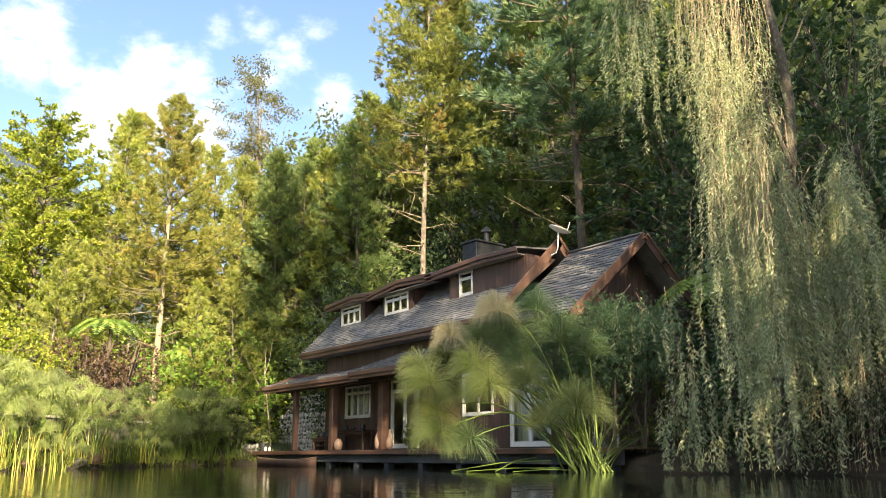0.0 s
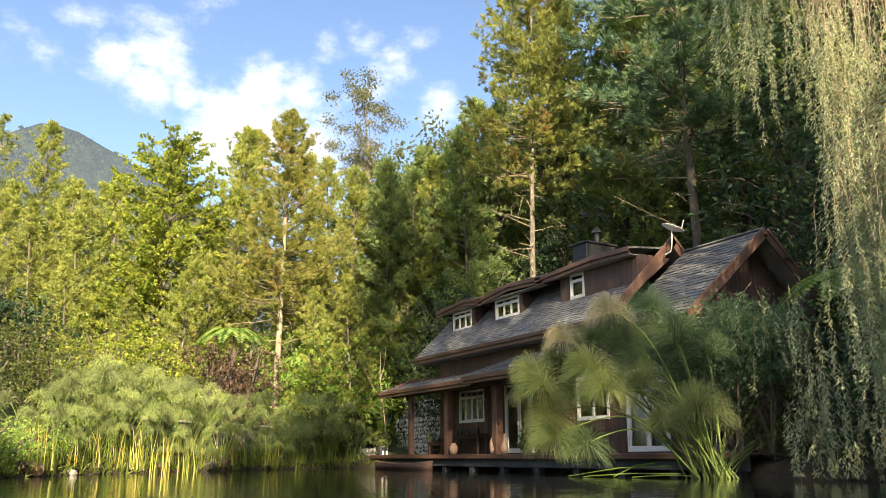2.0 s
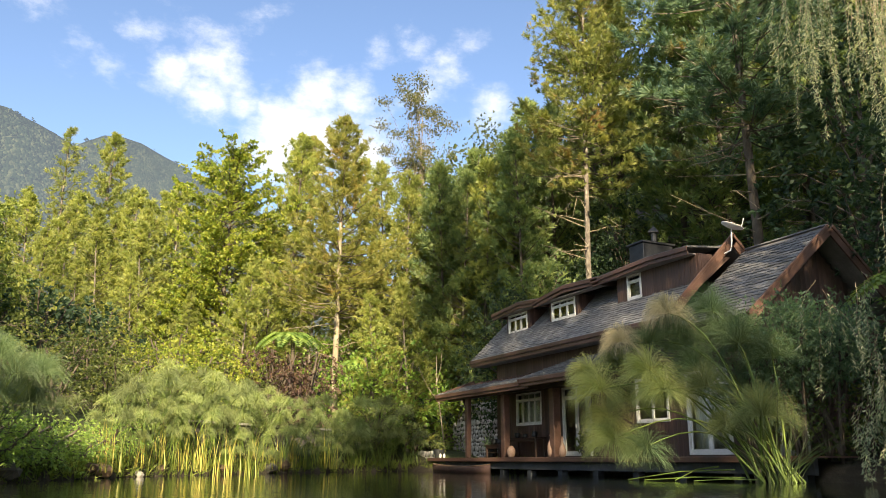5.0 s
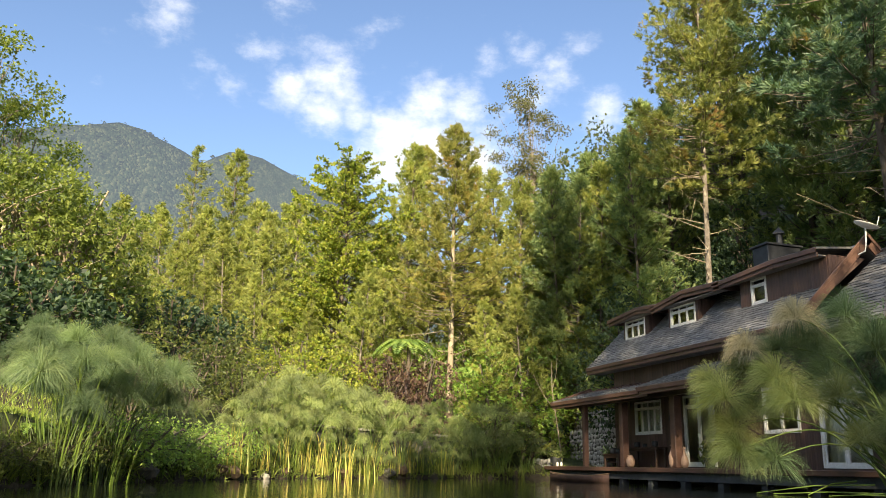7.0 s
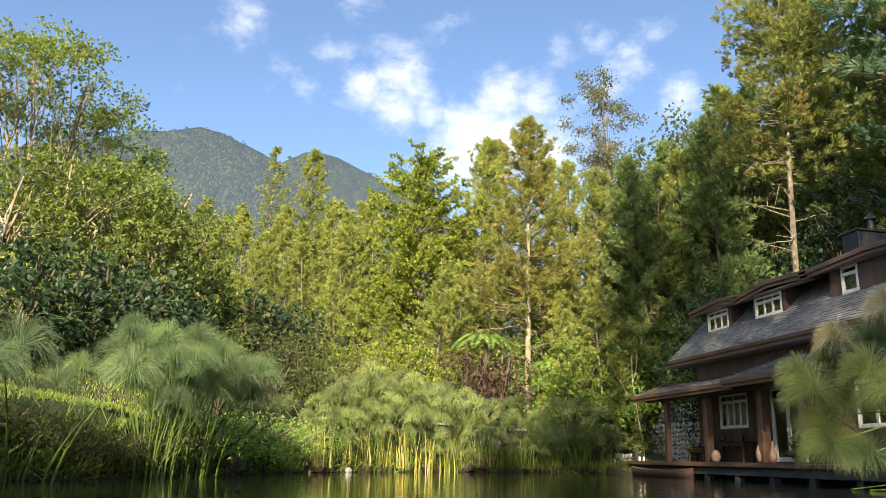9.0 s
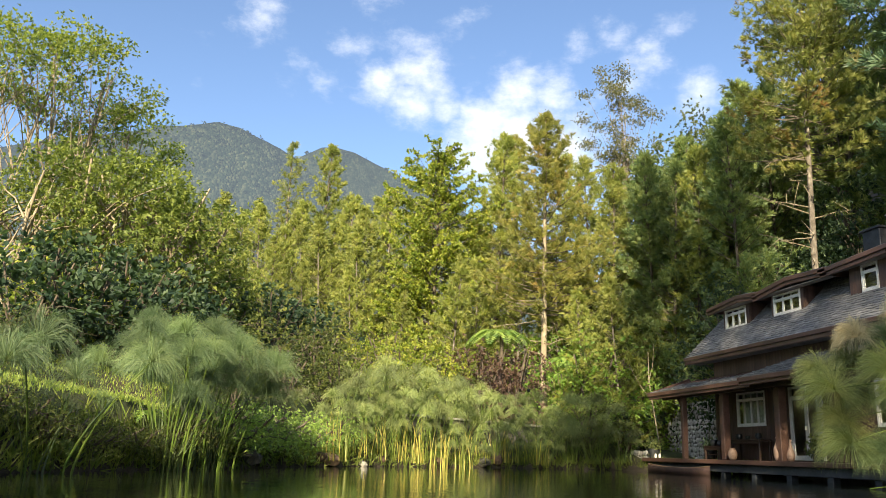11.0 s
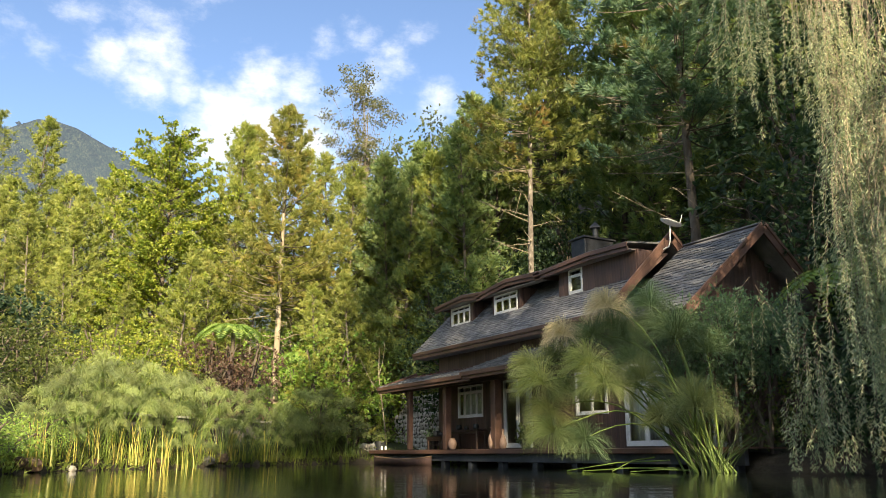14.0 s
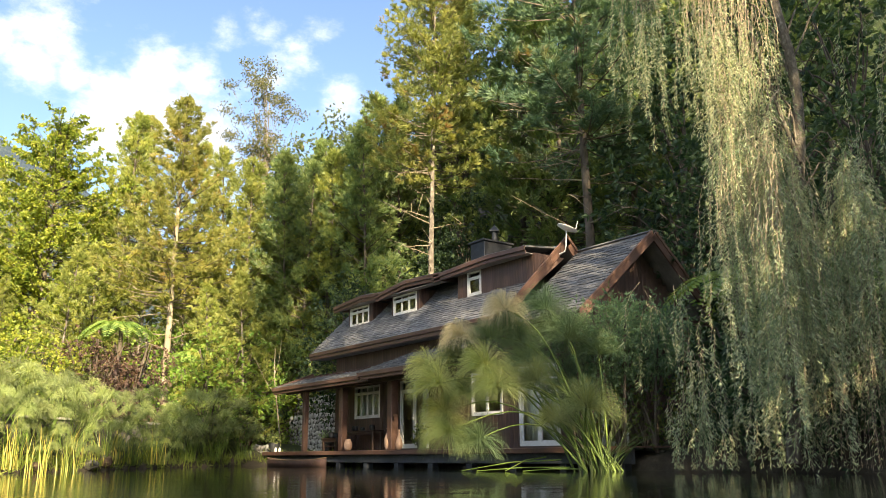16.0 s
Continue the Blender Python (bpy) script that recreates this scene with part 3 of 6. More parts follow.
def along(path, s):
    k = np.clip(np.asarray(s) * (len(path) - 1), 0, len(path) - 1.001)
    i = k.astype(int)
    f = (k - i)[..., None]
    return path[i] * (1 - f) + path[i + 1] * f


def pine(label, h, seed, needles, bark, spread=3.2, bare=0.35, whorls=34, sprays=5, brushes=4, per=15, trunk_r=0.26, dead=10, droop=0.15, length=0.36, width=0.02, taper=0.95, clump=0.4):
    """Whorled boughs; each bears sprays of twigs, each twig a few brushes of long needles."""
    rng = np.random.default_rng(seed)
    tree = thing("pine_tree", label, "pine tree", "pines round the pond")
    trunk, crown, twigs, bare_wood = Geo(), Geo(), Geo(), Geo()
    axis = sway(rng, h, 14, 0.22)
    trunk.tube(axis, np.linspace(trunk_r, 0.03, 14) * (1 + 0.25 * np.exp(-np.linspace(0, 14, 14) * 1.5)), 9)
    tp, td = [], []
    zs = bare + (1 - bare) * np.linspace(0.0, 0.99, whorls) ** 0.96
    for s in zs:
        u = (s - bare) / (1 - bare)
        for _ in range(rng.integers(3, 6)):
            size = spread * (0.05 + 0.95 * (1 - u) ** taper) * (0.6 + 0.4 * min(1, u * 5 + 0.3)) * rng.uniform(0.55, 1.15)
            a = rng.uniform(0, 6.28)
            out = np.array([math.cos(a), math.sin(a), 0.0])
            cross = np.array([-out[1], out[0], 0.0])
            up = -droop + 0.95 * u + rng.normal(0, 0.12)
            base = along(axis, np.array(s))
            q = np.linspace(0, 1, 5)[:, None]
            path = base + out * size * q + np.array([0, 0, 1.0]) * size * (up * q + 0.30 * q * q)
            twigs.tube(path, np.linspace(0.012 + 0.008 * size, 0.006, 5), 3)
            m = max(2, int(round(sprays * (0.3 + 0.7 * size / spread))))
            for f in 1 - rng.uniform(0, 1, m) ** 1.2 * 0.72:
                o = along(path, np.array(f))
                w = unit(out * 0.7 + cross * rng.normal(0, 0.75) + np.array([0, 0, 0.6 + 0.6 * u]) + rng.normal(0, 0.12, 3))
                ln = clump * rng.uniform(0.6, 1.5) * (0.22 + 0.78 * size / spread)
                c = o + w * ln * np.linspace(0.35, 1.0, brushes)[:, None] + rng.normal(0, 0.07, (brushes, 3))
                tp.append(c)
                td.append(unit(w + rng.normal(0, 0.3, (brushes, 3)) + [0, 0, 0.25]))
    for _ in range(dead):
        s = rng.uniform(bare * 0.25, bare + 0.12)
        a = rng.uniform(0, 6.28)
        base = along(axis, np.array(s))
        q = np.linspace(0, 1, 7)[:, None]
        size = spread * rng.uniform(0.35, 0.85)
        path = base + np.array([math.cos(a), math.sin(a), 0]) * size * q + np.array([0, 0, 1.0]) * size * (rng.uniform(-0.25, 0.35) * q) + rng.normal(0, 0.05, (7, 3)) * q
        bare_wood.tube(path, np.linspace(0.03, 0.008, 7), 4)
        for _ in range(3):
            b = along(path, rng.uniform(0.4, 0.95))
            bare_wood.tube(b + np.linspace(0, 1, 4)[:, None] * rng.normal(0, 0.5, 3), np.linspace(0.016, 0.004, 4), 3)
    crown.tufts(np.concatenate(tp), np.concatenate(td), per, length, width, 0.42, rng)
    geo_part("trunk", trunk, bark, tree, smooth=True)
    geo_part("boughs", twigs, M_BARK_DARK, tree, kind="stuff")
    if dead:
        geo_part("dead_boughs", bare_wood, M_BARK_PALE, tree, "pale dead boughs", kind="stuff")
    geo_part("crown", crown, needles, tree)
    return tree


def crown_points(rng, n, r, h0, h1, lumps=9, shell=0.45, uneven=1.0):
    """Clump centres in an uneven crown between two heights."""
    mid, half = (h0 + h1) / 2, (h1 - h0) / 2
    c = unit(rng.normal(size=(lumps, 3)))
    amp = rng.uniform(-0.30, 0.38, lumps) * uneven
    d = unit(rng.normal(size=(n, 3)))
    swell = 1 + (np.exp(-((d[:, None] - c[None]) ** 2).sum(-1) * 2.2) * amp).sum(1)
    rad = (shell + (1 - shell) * rng.uniform(0, 1, n) ** 0.6) * swell
    taper = 1 - 0.25 * np.clip(d[:, 2], 0, 1) - 0.1 * np.clip(-d[:, 2], 0, 1)
    return np.stack([d[:, 0] * r * rad * taper, d[:, 1] * r * rad * taper, mid + d[:, 2] * half * rad], 1)


def broadleaf(name, label, category, h, r, seed, leaves, bark, crown_from=0.3, clumps=220, per=60, leaf=0.22, wide=0.42, clump_r=0.65, trunk_r=0.2, group="", lean=0.2, up=0.5, shell=0.45, stems=1, hang=0.0, limb_every=3, limb=0.32, uneven=1.0):
    rng = np.random.default_rng(seed)
    tree = thing(name, label, category, group)
    wood, crown = Geo(), Geo()
    pts = crown_points(rng, clumps, r, h * crown_from, h, 14 if uneven > 1 else 9, shell, uneven)
    axes = []
    for k in range(stems):
        axis = sway(rng, h * 0.86, 10, lean)
        if stems > 1:
            a = 6.28 * k / stems + rng.uniform(-0.5, 0.5)
            axis = axis + np.linspace(0, 1, 10)[:, None] ** 1.2 * np.array([math.cos(a), math.sin(a), 0]) * r * 0.55
        wood.tube(axis, np.linspace(trunk_r, 0.03, 10), 8)
        axes.append(axis)
    for p in pts[::limb_every]:
        axis = axes[rng.integers(stems)]
        s = np.clip((p[2] / (h * 0.86)) * rng.uniform(0.45, 0.8), 0.1, 0.95)
        b = along(axis, np.array(s))
        q = np.linspace(0, 1, 6)[:, None]
        path = b * (1 - q) + p * q + np.array([0, 0, 1.0]) * 0.12 * np.linalg.norm(p - b) * np.sin(q * 3.14) + rng.normal(0, 0.05, (6, 3)) * np.sin(q * 3.14)
        wood.tube(path, np.linspace(trunk_r * limb, 0.008, 6), 4)
    whorls = max(2, per // 6)
    off = rng.normal(0, 1, (clumps * whorls, 3)) * clump_r * 0.52 * [1, 1, 0.62]
    c = np.repeat(pts, whorls, 0) + off
    outward = unit(c - [0, 0, h * (crown_from + 1) / 2])
    d = unit(outward * 0.8 + unit(off) * 0.6 + [0, 0, 0.35] + rng.normal(0, 0.3, c.shape))
    crown.rosettes(c, d, 6, leaf, leaf * wide, 0.65, rng, hang, up)
    geo_part("trunk", wood, bark, tree, smooth=True)
    geo_part("crown", crown, leaves, tree)
    return tree


def layered_tree(label, h, r, seed, leaves, bark, boughs=185, twigs=12, leaf=0.17, wide=0.5, trunk_r=0.16):
    """A straight stem with rising boughs, each a flat spray of leafy twigs."""
    rng = np.random.default_rng(seed)
    tree = thing("broadleaf_tree", label, "tree", "trees on the bank")
    wood, crown = Geo(), Geo()
    axis = sway(rng, h * 0.96, 12, 0.15)
    wood.tube(axis, np.linspace(trunk_r, 0.025, 12), 8)
    p, d = [], []
    for s in 0.06 + 0.93 * np.linspace(0, 1, boughs):
        size = r * min(1.0, 0.8 + s, 0.36 + 1.5 * (1 - s) ** 0.8) * rng.uniform(0.6, 1.15)
        a = rng.uniform(0, 6.28)
        out = np.array([math.cos(a), math.sin(a), 0.0])
        cross = np.array([-out[1], out[0], 0.0])
        q = np.linspace(0, 1, 6)[:, None]
        path = along(axis, np.array(s * 0.97)) + out * size * q + np.array([0, 0, 1.0]) * size * ((0.12 + 0.5 * s) * q + 0.10 * q * q) + rng.normal(0, 0.05, (6, 3)) * q
        wood.tube(path, np.linspace(0.010 + 0.007 * size, 0.005, 6), 4)
        for f in rng.uniform(0.15, 1.0, max(3, int(twigs * size / r))):
            o = along(path, np.array(f))
            w = unit(out * 0.8 + cross * rng.choice((-1, 1)) * rng.uniform(0.3, 1.1) + np.array([0, 0, rng.uniform(0.05, 0.5)]))
            ln = (0.35 + 0.5 * (1.1 - f)) * rng.uniform(0.6, 1.2)
            wood.tube(np.stack([o, o + w * ln]), [0.009, 0.004], 3)
            m = 9
            p.append(o + w * ln * np.linspace(0.25, 1.05, m)[:, None] + rng.normal(0, 0.05, (m, 3)))
            d.append(unit(w + rng.normal(0, 0.4, (m, 3))))
    crown.rosettes(np.concatenate(p), np.concatenate(d), 6, leaf, leaf * wide, 0.6, rng, 0.2, 0.3)
    geo_part("trunk", wood, bark, tree, smooth=True)
    geo_part("crown", crown, leaves, tree)
    return tree


def shrub(label, h, r, seed, leaves, clumps=70, per=44, leaf=0.18, wide=0.5, clump_r=0.5, stems=5, category="shrub"):
    return broadleaf("shrub", label, category, h, r, seed, leaves, M_BARK_DARK, 0.05, clumps, per, leaf, wide, clump_r, 0.035, "shrubs on the bank", 0.1, 0.6, 0.3, stems, uneven=1.5)


def umbel(g, rng, c, axis, size, rays=150, width=0.010, tails=True, droop=1.0):
    """A mop of thin rays that spring from one point and arch over into a dome."""
    axis = unit(axis)
    w, e = rng.uniform(0, 6.28, rays), rng.uniform(-0.1, 1.35, rays)
    d = unit(np.stack([np.cos(w) * np.cos(e), np.sin(w) * np.cos(e), np.sin(e)], 1) + (axis - [0, 0, 1.0]) * 0.4)
    ln = size * rng.uniform(0.82, 1.06, rays)[:, None]
    s = unit(np.cross(d, rng.normal(size=d.shape))) * width
    p0, p1 = np.broadcast_to(c, d.shape), c + d * ln * 0.62 + [0, 0, 0.04 * size]
    fall = np.array([0, 0, -1.0]) * ln * (0.25 + 0.6 * np.cos(e)[:, None] * rng.uniform(0.7, 1.2, (rays, 1))) * droop
    p2 = p1 + unit(d * [1, 1, 0.6]) * ln * 0.36 + fall * 0.42
    p3 = p2 + d * [1, 1, 0.0] * ln * 0.10 + fall * rng.uniform(0.2, 0.55, (rays, 1))
    if not tails:
        p2 = p1 + unit(d * [1, 1, 0.6]) * ln * 0.40 + fall * 0.55
        k = np.arange(rays)[:, None] * 6
        g.add(np.stack([p0 - s * 0.6, p0 + s * 0.6, p1 + s, p1 - s, p2 + s * 0.5, p2 - s * 0.5], 1), np.concatenate([k + [0, 1, 2, 3], k + [3, 2, 4, 5]]))
        return
    v = np.stack([p0 - s * 0.6, p0 + s * 0.6, p1 + s, p1 - s, p2 + s * 0.8, p2 - s * 0.8, p3 + s * 0.3, p3 - s * 0.3], 1)
    k = np.arange(rays)[:, None] * 8
    g.add(v, np.concatenate([k + [0, 1, 2, 3], k + [3, 2, 4, 5], k + [5, 4, 6, 7]]))


def papyrus(label, seed, stems=26, h=3.0, r=1.0, size=0.5, rays=130, ray=0.006, culm=0.018, splay=0.55, dry=0.08, blades=0, low=0.28, tails=True, shade_tint=0.0):
    rng = np.random.default_rng(seed)
    plant = thing("papyrus_clump", label, "papyrus", "papyrus round the pond")
    tuft = Geo()
    for _ in range(stems):
        a, b = rng.uniform(0, 6.28), r * 0.45 * rng.uniform(0, 1) ** 0.5
        out = np.array([math.cos(a), math.sin(a), 0])
        hh = h * rng.uniform(low, 1.12)
        q = np.linspace(0, 1, 7)[:, None]
        path = out * b + out * r * splay * rng.uniform(0.5, 1.6) * q ** 1.7 + np.array([0, 0, 1.0]) * hh * q
        stalk = geo_part("culm", Geo().tube(path, np.linspace(culm, culm * 0.55, 7), 4), M_CULM, plant)
        axis = path[-1] - path[-2] + out * 0.12
        g = Geo()
        umbel(g, rng, path[-1], axis, size * rng.uniform(0.7, 1.15), rays, ray, tails)
        old = rng.uniform() < dry
        geo_part("umbel", g, M_PAPYRUS_DRY if old else M_PAPYRUS_SHADE_TINT if rng.uniform() < shade_tint else M_PAPYRUS, stalk, "straw-coloured withered head" if old else "")
    for _ in range(blades):
        a = rng.uniform(0, 6.28)
        out = np.array([math.cos(a), math.sin(a), 0])
        q = np.linspace(0, 1, 5)[:, None]
        hh = h * rng.uniform(0.3, 0.75)
        path = out * r * 0.3 * rng.uniform() + out * r * rng.uniform(0.1, 0.8) * q ** 1.6 + np.array([0, 0, 1.0]) * hh * q
        tuft.tube(path, np.linspace(0.018, 0.003, 5), 3)
    if blades:
        geo_part("blades", tuft, M_CULM_SHADE_TINT if shade_tint else M_CULM, plant, kind="stuff")
    return plant


def reeds(label, seed, n=60, h=1.6, r=0.6, width=0.03, material=None):
    rng = np.random.default_rng(seed)
    plant = thing("reed_clump", label, "reeds", "reeds along the water")
    g = Geo()
    for _ in range(n):
        a, b = rng.uniform(0, 6.28), r * rng.uniform(0, 1) ** 0.5
        base = np.array([math.cos(a) * b, math.sin(a) * b, -0.1])
        lean = rng.normal(0, 0.16, 2)
        hh = h * rng.uniform(0.5, 1.1)
        q = np.linspace(0, 1, 5)
        c = base + np.stack([lean[0] * hh * q ** 1.8, lean[1] * hh * q ** 1.8, hh * q], 1)
        w = rng.uniform(0, 6.28)
        s = np.array([math.cos(w), math.sin(w), 0]) * width * (1 - q[:, None]) ** 0.6
        v = np.concatenate([c - s, c + s])
        k = np.arange(4)
        g.add(v, np.stack([k, k + 1, k + 6, k + 5], 1))
    geo_part("blades", g, material or M_REED, plant, kind="stuff")
    return plant


def frond(g, rng, base, out, size, arch, pinna=0.3, count=22):
    q = np.linspace(0, 1, count)
    path = base + out * size * q[:, None] + np.array([0, 0, 1.0]) * size * (arch * q - (arch + 0.35) * q ** 2.2)[:, None]
    g.tube(path[::3], np.linspace(0.018, 0.004, len(path[::3])), 3)
    t = unit(np.gradient(path, axis=0))
    side = unit(np.cross(t, [0, 0, 1.0]))
    ln = size * pinna * np.sin(np.clip(q * 0.93 + 0.07, 0, 1) * 3.0) ** 0.7 + 0.02
    for sgn in (-1, 1):
        d = unit(side * sgn + t * 0.35 + [0, 0, -0.18])
        g.leaves(path, d, np.cross(d, t) * sgn, ln, size * 0.055)


def fern(label, seed, fronds=14, size=1.6, trunk=2.0, name="tree_fern", category="tree fern", arch=0.55):
    rng = np.random.default_rng(seed)
    plant = thing(name, label, category, "ferns")
    stem, g = Geo(), Geo()
    if trunk:
        stem.tube(sway(rng, trunk, 6, 0.06), np.linspace(0.11, 0.08, 6), 7)
        geo_part("trunk", stem, M_BARK_DARK, plant, smooth=True)
    for k in range(fronds):
        a = 6.28 * k / fronds + rng.normal(0, 0.2)
        frond(g, rng, np.array([0, 0, trunk]), np.array([math.cos(a), math.sin(a), 0]), size * rng.uniform(0.75, 1.1), arch + rng.normal(0, 0.12))
    geo_part("fronds", g, M_FERN, plant, kind="stuff")
    return plant


def recolour(ob, label, **materials):
    """A plant of the same growth with other foliage or bark."""
    plain = copy_thing(ob, Matrix())
    for o in plain.children:
        kind = o.name.split(".")[0]
        if kind in materials:
            o.data = o.data.copy()
            o.data.materials[0] = materials[kind]
    return tagged(plain, label)


def at(place, turn=0.0, size=1.0, tilt=0.0, tall=1.0):
    return Matrix.Translation(place) @ Euler((radians(tilt), 0, radians(turn))).to_matrix().to_4x4() @ Matrix.Diagonal((size, size, size * tall, 1))


def put(ob, place, turn=0.0, size=1.0, tilt=0.0, tall=1.0):
    ob.matrix_basis = at(place, turn, size, tilt, tall)
    return ob


def again(ob, place, turn=0.0, size=1.0, tilt=0.0, tall=1.0, label=""):
    """Another plant of the same growth."""
    plain = copy_thing(ob, Matrix())
    plain.matrix_basis = at(place, turn, size, tilt, tall)
    return tagged(plain, label)

# ---- the house by the water ----
WALL_Y, DECK_Z = 17.5, 0.60
house = thing("house", "two-storey red-brown timber lake house with slate roof and three dormers", "house", at=(-24.0, 19.6, 0.0))


def unit_board():
    me = bpy.data.meshes.new("plank")
    bm = bmesh.new()
    bmesh.ops.create_cube(bm, size=1.0)
    bm.to_mesh(me)
    bm.free()
    me.materials.append(M_WOOD)
    return me


BOARD = unit_board()
rng_house = random.Random(11)


def board(parent, x0, x1, y0, y1, z0, z1, name="plank"):
    ob = new(name, BOARD)
    ob.matrix_basis = Matrix.Translation(((x0 + x1) / 2, (y0 + y1) / 2, (z0 + z1) / 2)) @ Matrix.Diagonal((x1 - x0, y1 - y0, z1 - z0, 1))
    return adopt(ob, parent)


def boarded_wall(name, x0, x1, z0, z1, y, holes, label, width=0.19, top=None):
    """A front wall with through openings, clad in upright boards; top(x) may cut it lower."""
    cuts = sorted({x0, x1, *[h[k] for h in holes for k in (0, 1)]})
    bm = bmesh.new()
    for a, b in zip(cuts, cuts[1:]):
        over = sorted([(h[2], h[3]) for h in holes if h[0] < (a + b) / 2 < h[1]])
        low = z0
        for c, d in over + [(z1, z1)]:
            if c - low > 0.02:
                box_bm(a, b, y, y + 0.14, low, c, 0, bm)
            low = d
    wall = part(name, bm, M_WOOD, house, label)
    x = x0
    while x < x1 - 0.02:
        e = min(x + width * rng_house.uniform(0.92, 1.08), x1)
        over = sorted([(h[2], h[3]) for h in holes if h[0] - 0.02 < (x + e) / 2 < h[1] + 0.02])
        low = z0
        for c, d in over + [(z1, z1)]:
            if c - low > 0.03:
                proud = 0.022 + rng_house.uniform(-0.005, 0.006)
                board(wall, x + 0.004, e - 0.004, y - proud, y - 0.001, low, c)
            low = d
        x = e
    return wall


def window(x0, x1, z0, z1, y, lights=4, transom=0.0, name="window", label="white-painted casement window", bar=0.055, handle=False):
    """A white frame in the opening, its casements and panes."""
    bm = bmesh.new()
    f = 0.07
    for ext in ((x0, x1, z0, z0 + f), (x0, x1, z1 - f, z1), (x0, x0 + f, z0 + f, z1 - f), (x1 - f, x1, z0 + f, z1 - f)):
        box_bm(ext[0], ext[1], y - 0.045, y + 0.07, ext[2], ext[3], 0, bm)
    head = z1 - f
    if transom:
        head = z1 - f - transom
        box_bm(x0 + f, x1 - f, y - 0.04, y + 0.065, head - 0.05, head, 0, bm)
    frame_ob = part(name, bm, M_WHITE, house, label)
    w = (x1 - x0 - 2 * f) / lights
    for k in range(lights):
        a, b = x0 + f + k * w, x0 + f + (k + 1) * w
        low, high = z0 + f, head - (0.05 if transom else 0)
        bm = bmesh.new()
        for ext in ((a, b, low, low + bar), (a, b, high - bar, high), (a, a + bar, low + bar, high - bar), (b - bar, b, low + bar, high - bar)):
            box_bm(ext[0] + 0.003, ext[1] - 0.003, y - 0.02, y + 0.03, ext[2], ext[3], 0, bm)
        part("casement", bm, M_WHITE, frame_ob)
        pane = part("pane", box_bm(a + bar - 0.01, b - bar + 0.01, y + 0.0, y + 0.008, low + bar - 0.01, high - bar + 0.01, 0), M_GLASS, frame_ob)
        pane.visible_shadow = False
        if transom:
            if k:
                part("glazing_bar", box_bm(a - 0.02, a + 0.02, y - 0.02, y + 0.04, head, z1 - f, 0), M_WHITE, frame_ob)
            pane = part("pane", box_bm(a + 0.01, b - 0.01, y, y + 0.008, head, z1 - f, 0), M_GLASS, frame_ob)
            pane.visible_shadow = False
    if handle:
        part("handle", box_bm(x0 + f + w - 0.03, x0 + f + w + 0.01, y - 0.09, y - 0.03, z0 + 1.0, z0 + 1.13, 0.008), M_WHITE, frame_ob, "white lever handle")
    return frame_ob


W1, D1, W2, D2 = (-29.55, -27.60, 1.87, 3.17), (-26.12, -24.30, 0.66, 3.17), (-21.75, -20.15, 1.68, 3.12), (-19.35, -17.55, 0.66, 3.13)
boarded_wall("front_wall", -31.2, -16.4, DECK_Z, 4.72, WALL_Y, [W1, D1, W2, D2], "dark red-brown boarded front wall")
window(*W1, WALL_Y, 4, 0.17)
window(*D1, WALL_Y, 2, 0.26, "glass_door", "white-framed double glass door", 0.09, True)
window(*W2, WALL_Y, 2, 0.0)
window(*D2, WALL_Y, 2, 0.24, "glass_door", "white-framed double glass door behind papyrus", 0.09)

M_CURTAIN = surface("pale_curtain_cloth", (0.50, 0.53, 0.47), (0.62, 0.65, 0.58), (0.72, 0.74, 0.68), 2.0, (3, 1, 0.3), 0.9, 0.2)


def curtain(x0, x1, z0, z1, label):
    """A hanging cloth with soft upright folds behind a window."""
    g, n = Geo(), 60
    x = np.linspace(x0, x1, n)
    y = WALL_Y + 0.24 + 0.03 * np.sin(np.arange(n) * 0.9) + 0.015 * np.sin(np.arange(n) * 2.3)
    v = np.concatenate([np.stack([x, y + o, np.full(n, z)], 1) for z, o in ((z0, 0.012), (z1, 0.0))])
    k = np.arange(n - 1)
    g.add(v, np.stack([k, k + 1, k + 1 + n, k + n], 1))
    ob = geo_part("curtain", g, M_CURTAIN, None, smooth=True)
    ob.modifiers.new("cloth", "SOLIDIFY").thickness = 0.006
    tagged(ob, label, "curtain", "curtains of the house")


curtain(-19.45, -17.45, 0.7, 3.2, "pale green-white curtain drawn behind the double glass door")
curtain(-29.6, -28.2, 1.8, 3.2, "pale curtain half drawn behind the porch window")
curtain(-25.0, -24.25, 0.7, 3.2, "pale curtain gathered beside the glass door")

# side, back and inner surfaces
GABLE_X, BAY_Y, BAY_Z, BAY_EAVE_Y, BAY_EAVE_Z = -16.4, 20.05, 7.22, 16.55, 4.33
RIDGE_Y, RIDGE_Z, EAVE_Y, EAVE_Z = 19.5, 7.45, 16.8, 4.78


def end_wall(name, x0, x1, y0, y1, eave, ridge_y, ridge_z, label):
    bm = bmesh.new()
    prof = [(y0, DECK_Z), (y1, DECK_Z), (y1, eave), (ridge_y, ridge_z), (y0, eave)]
    a, b = [bm.verts.new((x0, y, z)) for y, z in prof], [bm.verts.new((x1, y, z)) for y, z in prof]
    bm.faces.new(a[::-1])
    bm.faces.new(b)
    for k in range(5):
        bm.faces.new((a[k], a[(k + 1) % 5], b[(k + 1) % 5], b[k]))
    bmesh.ops.recalc_face_normals(bm, faces=bm.faces)
    return part(name, bm, M_WOOD, house, label)


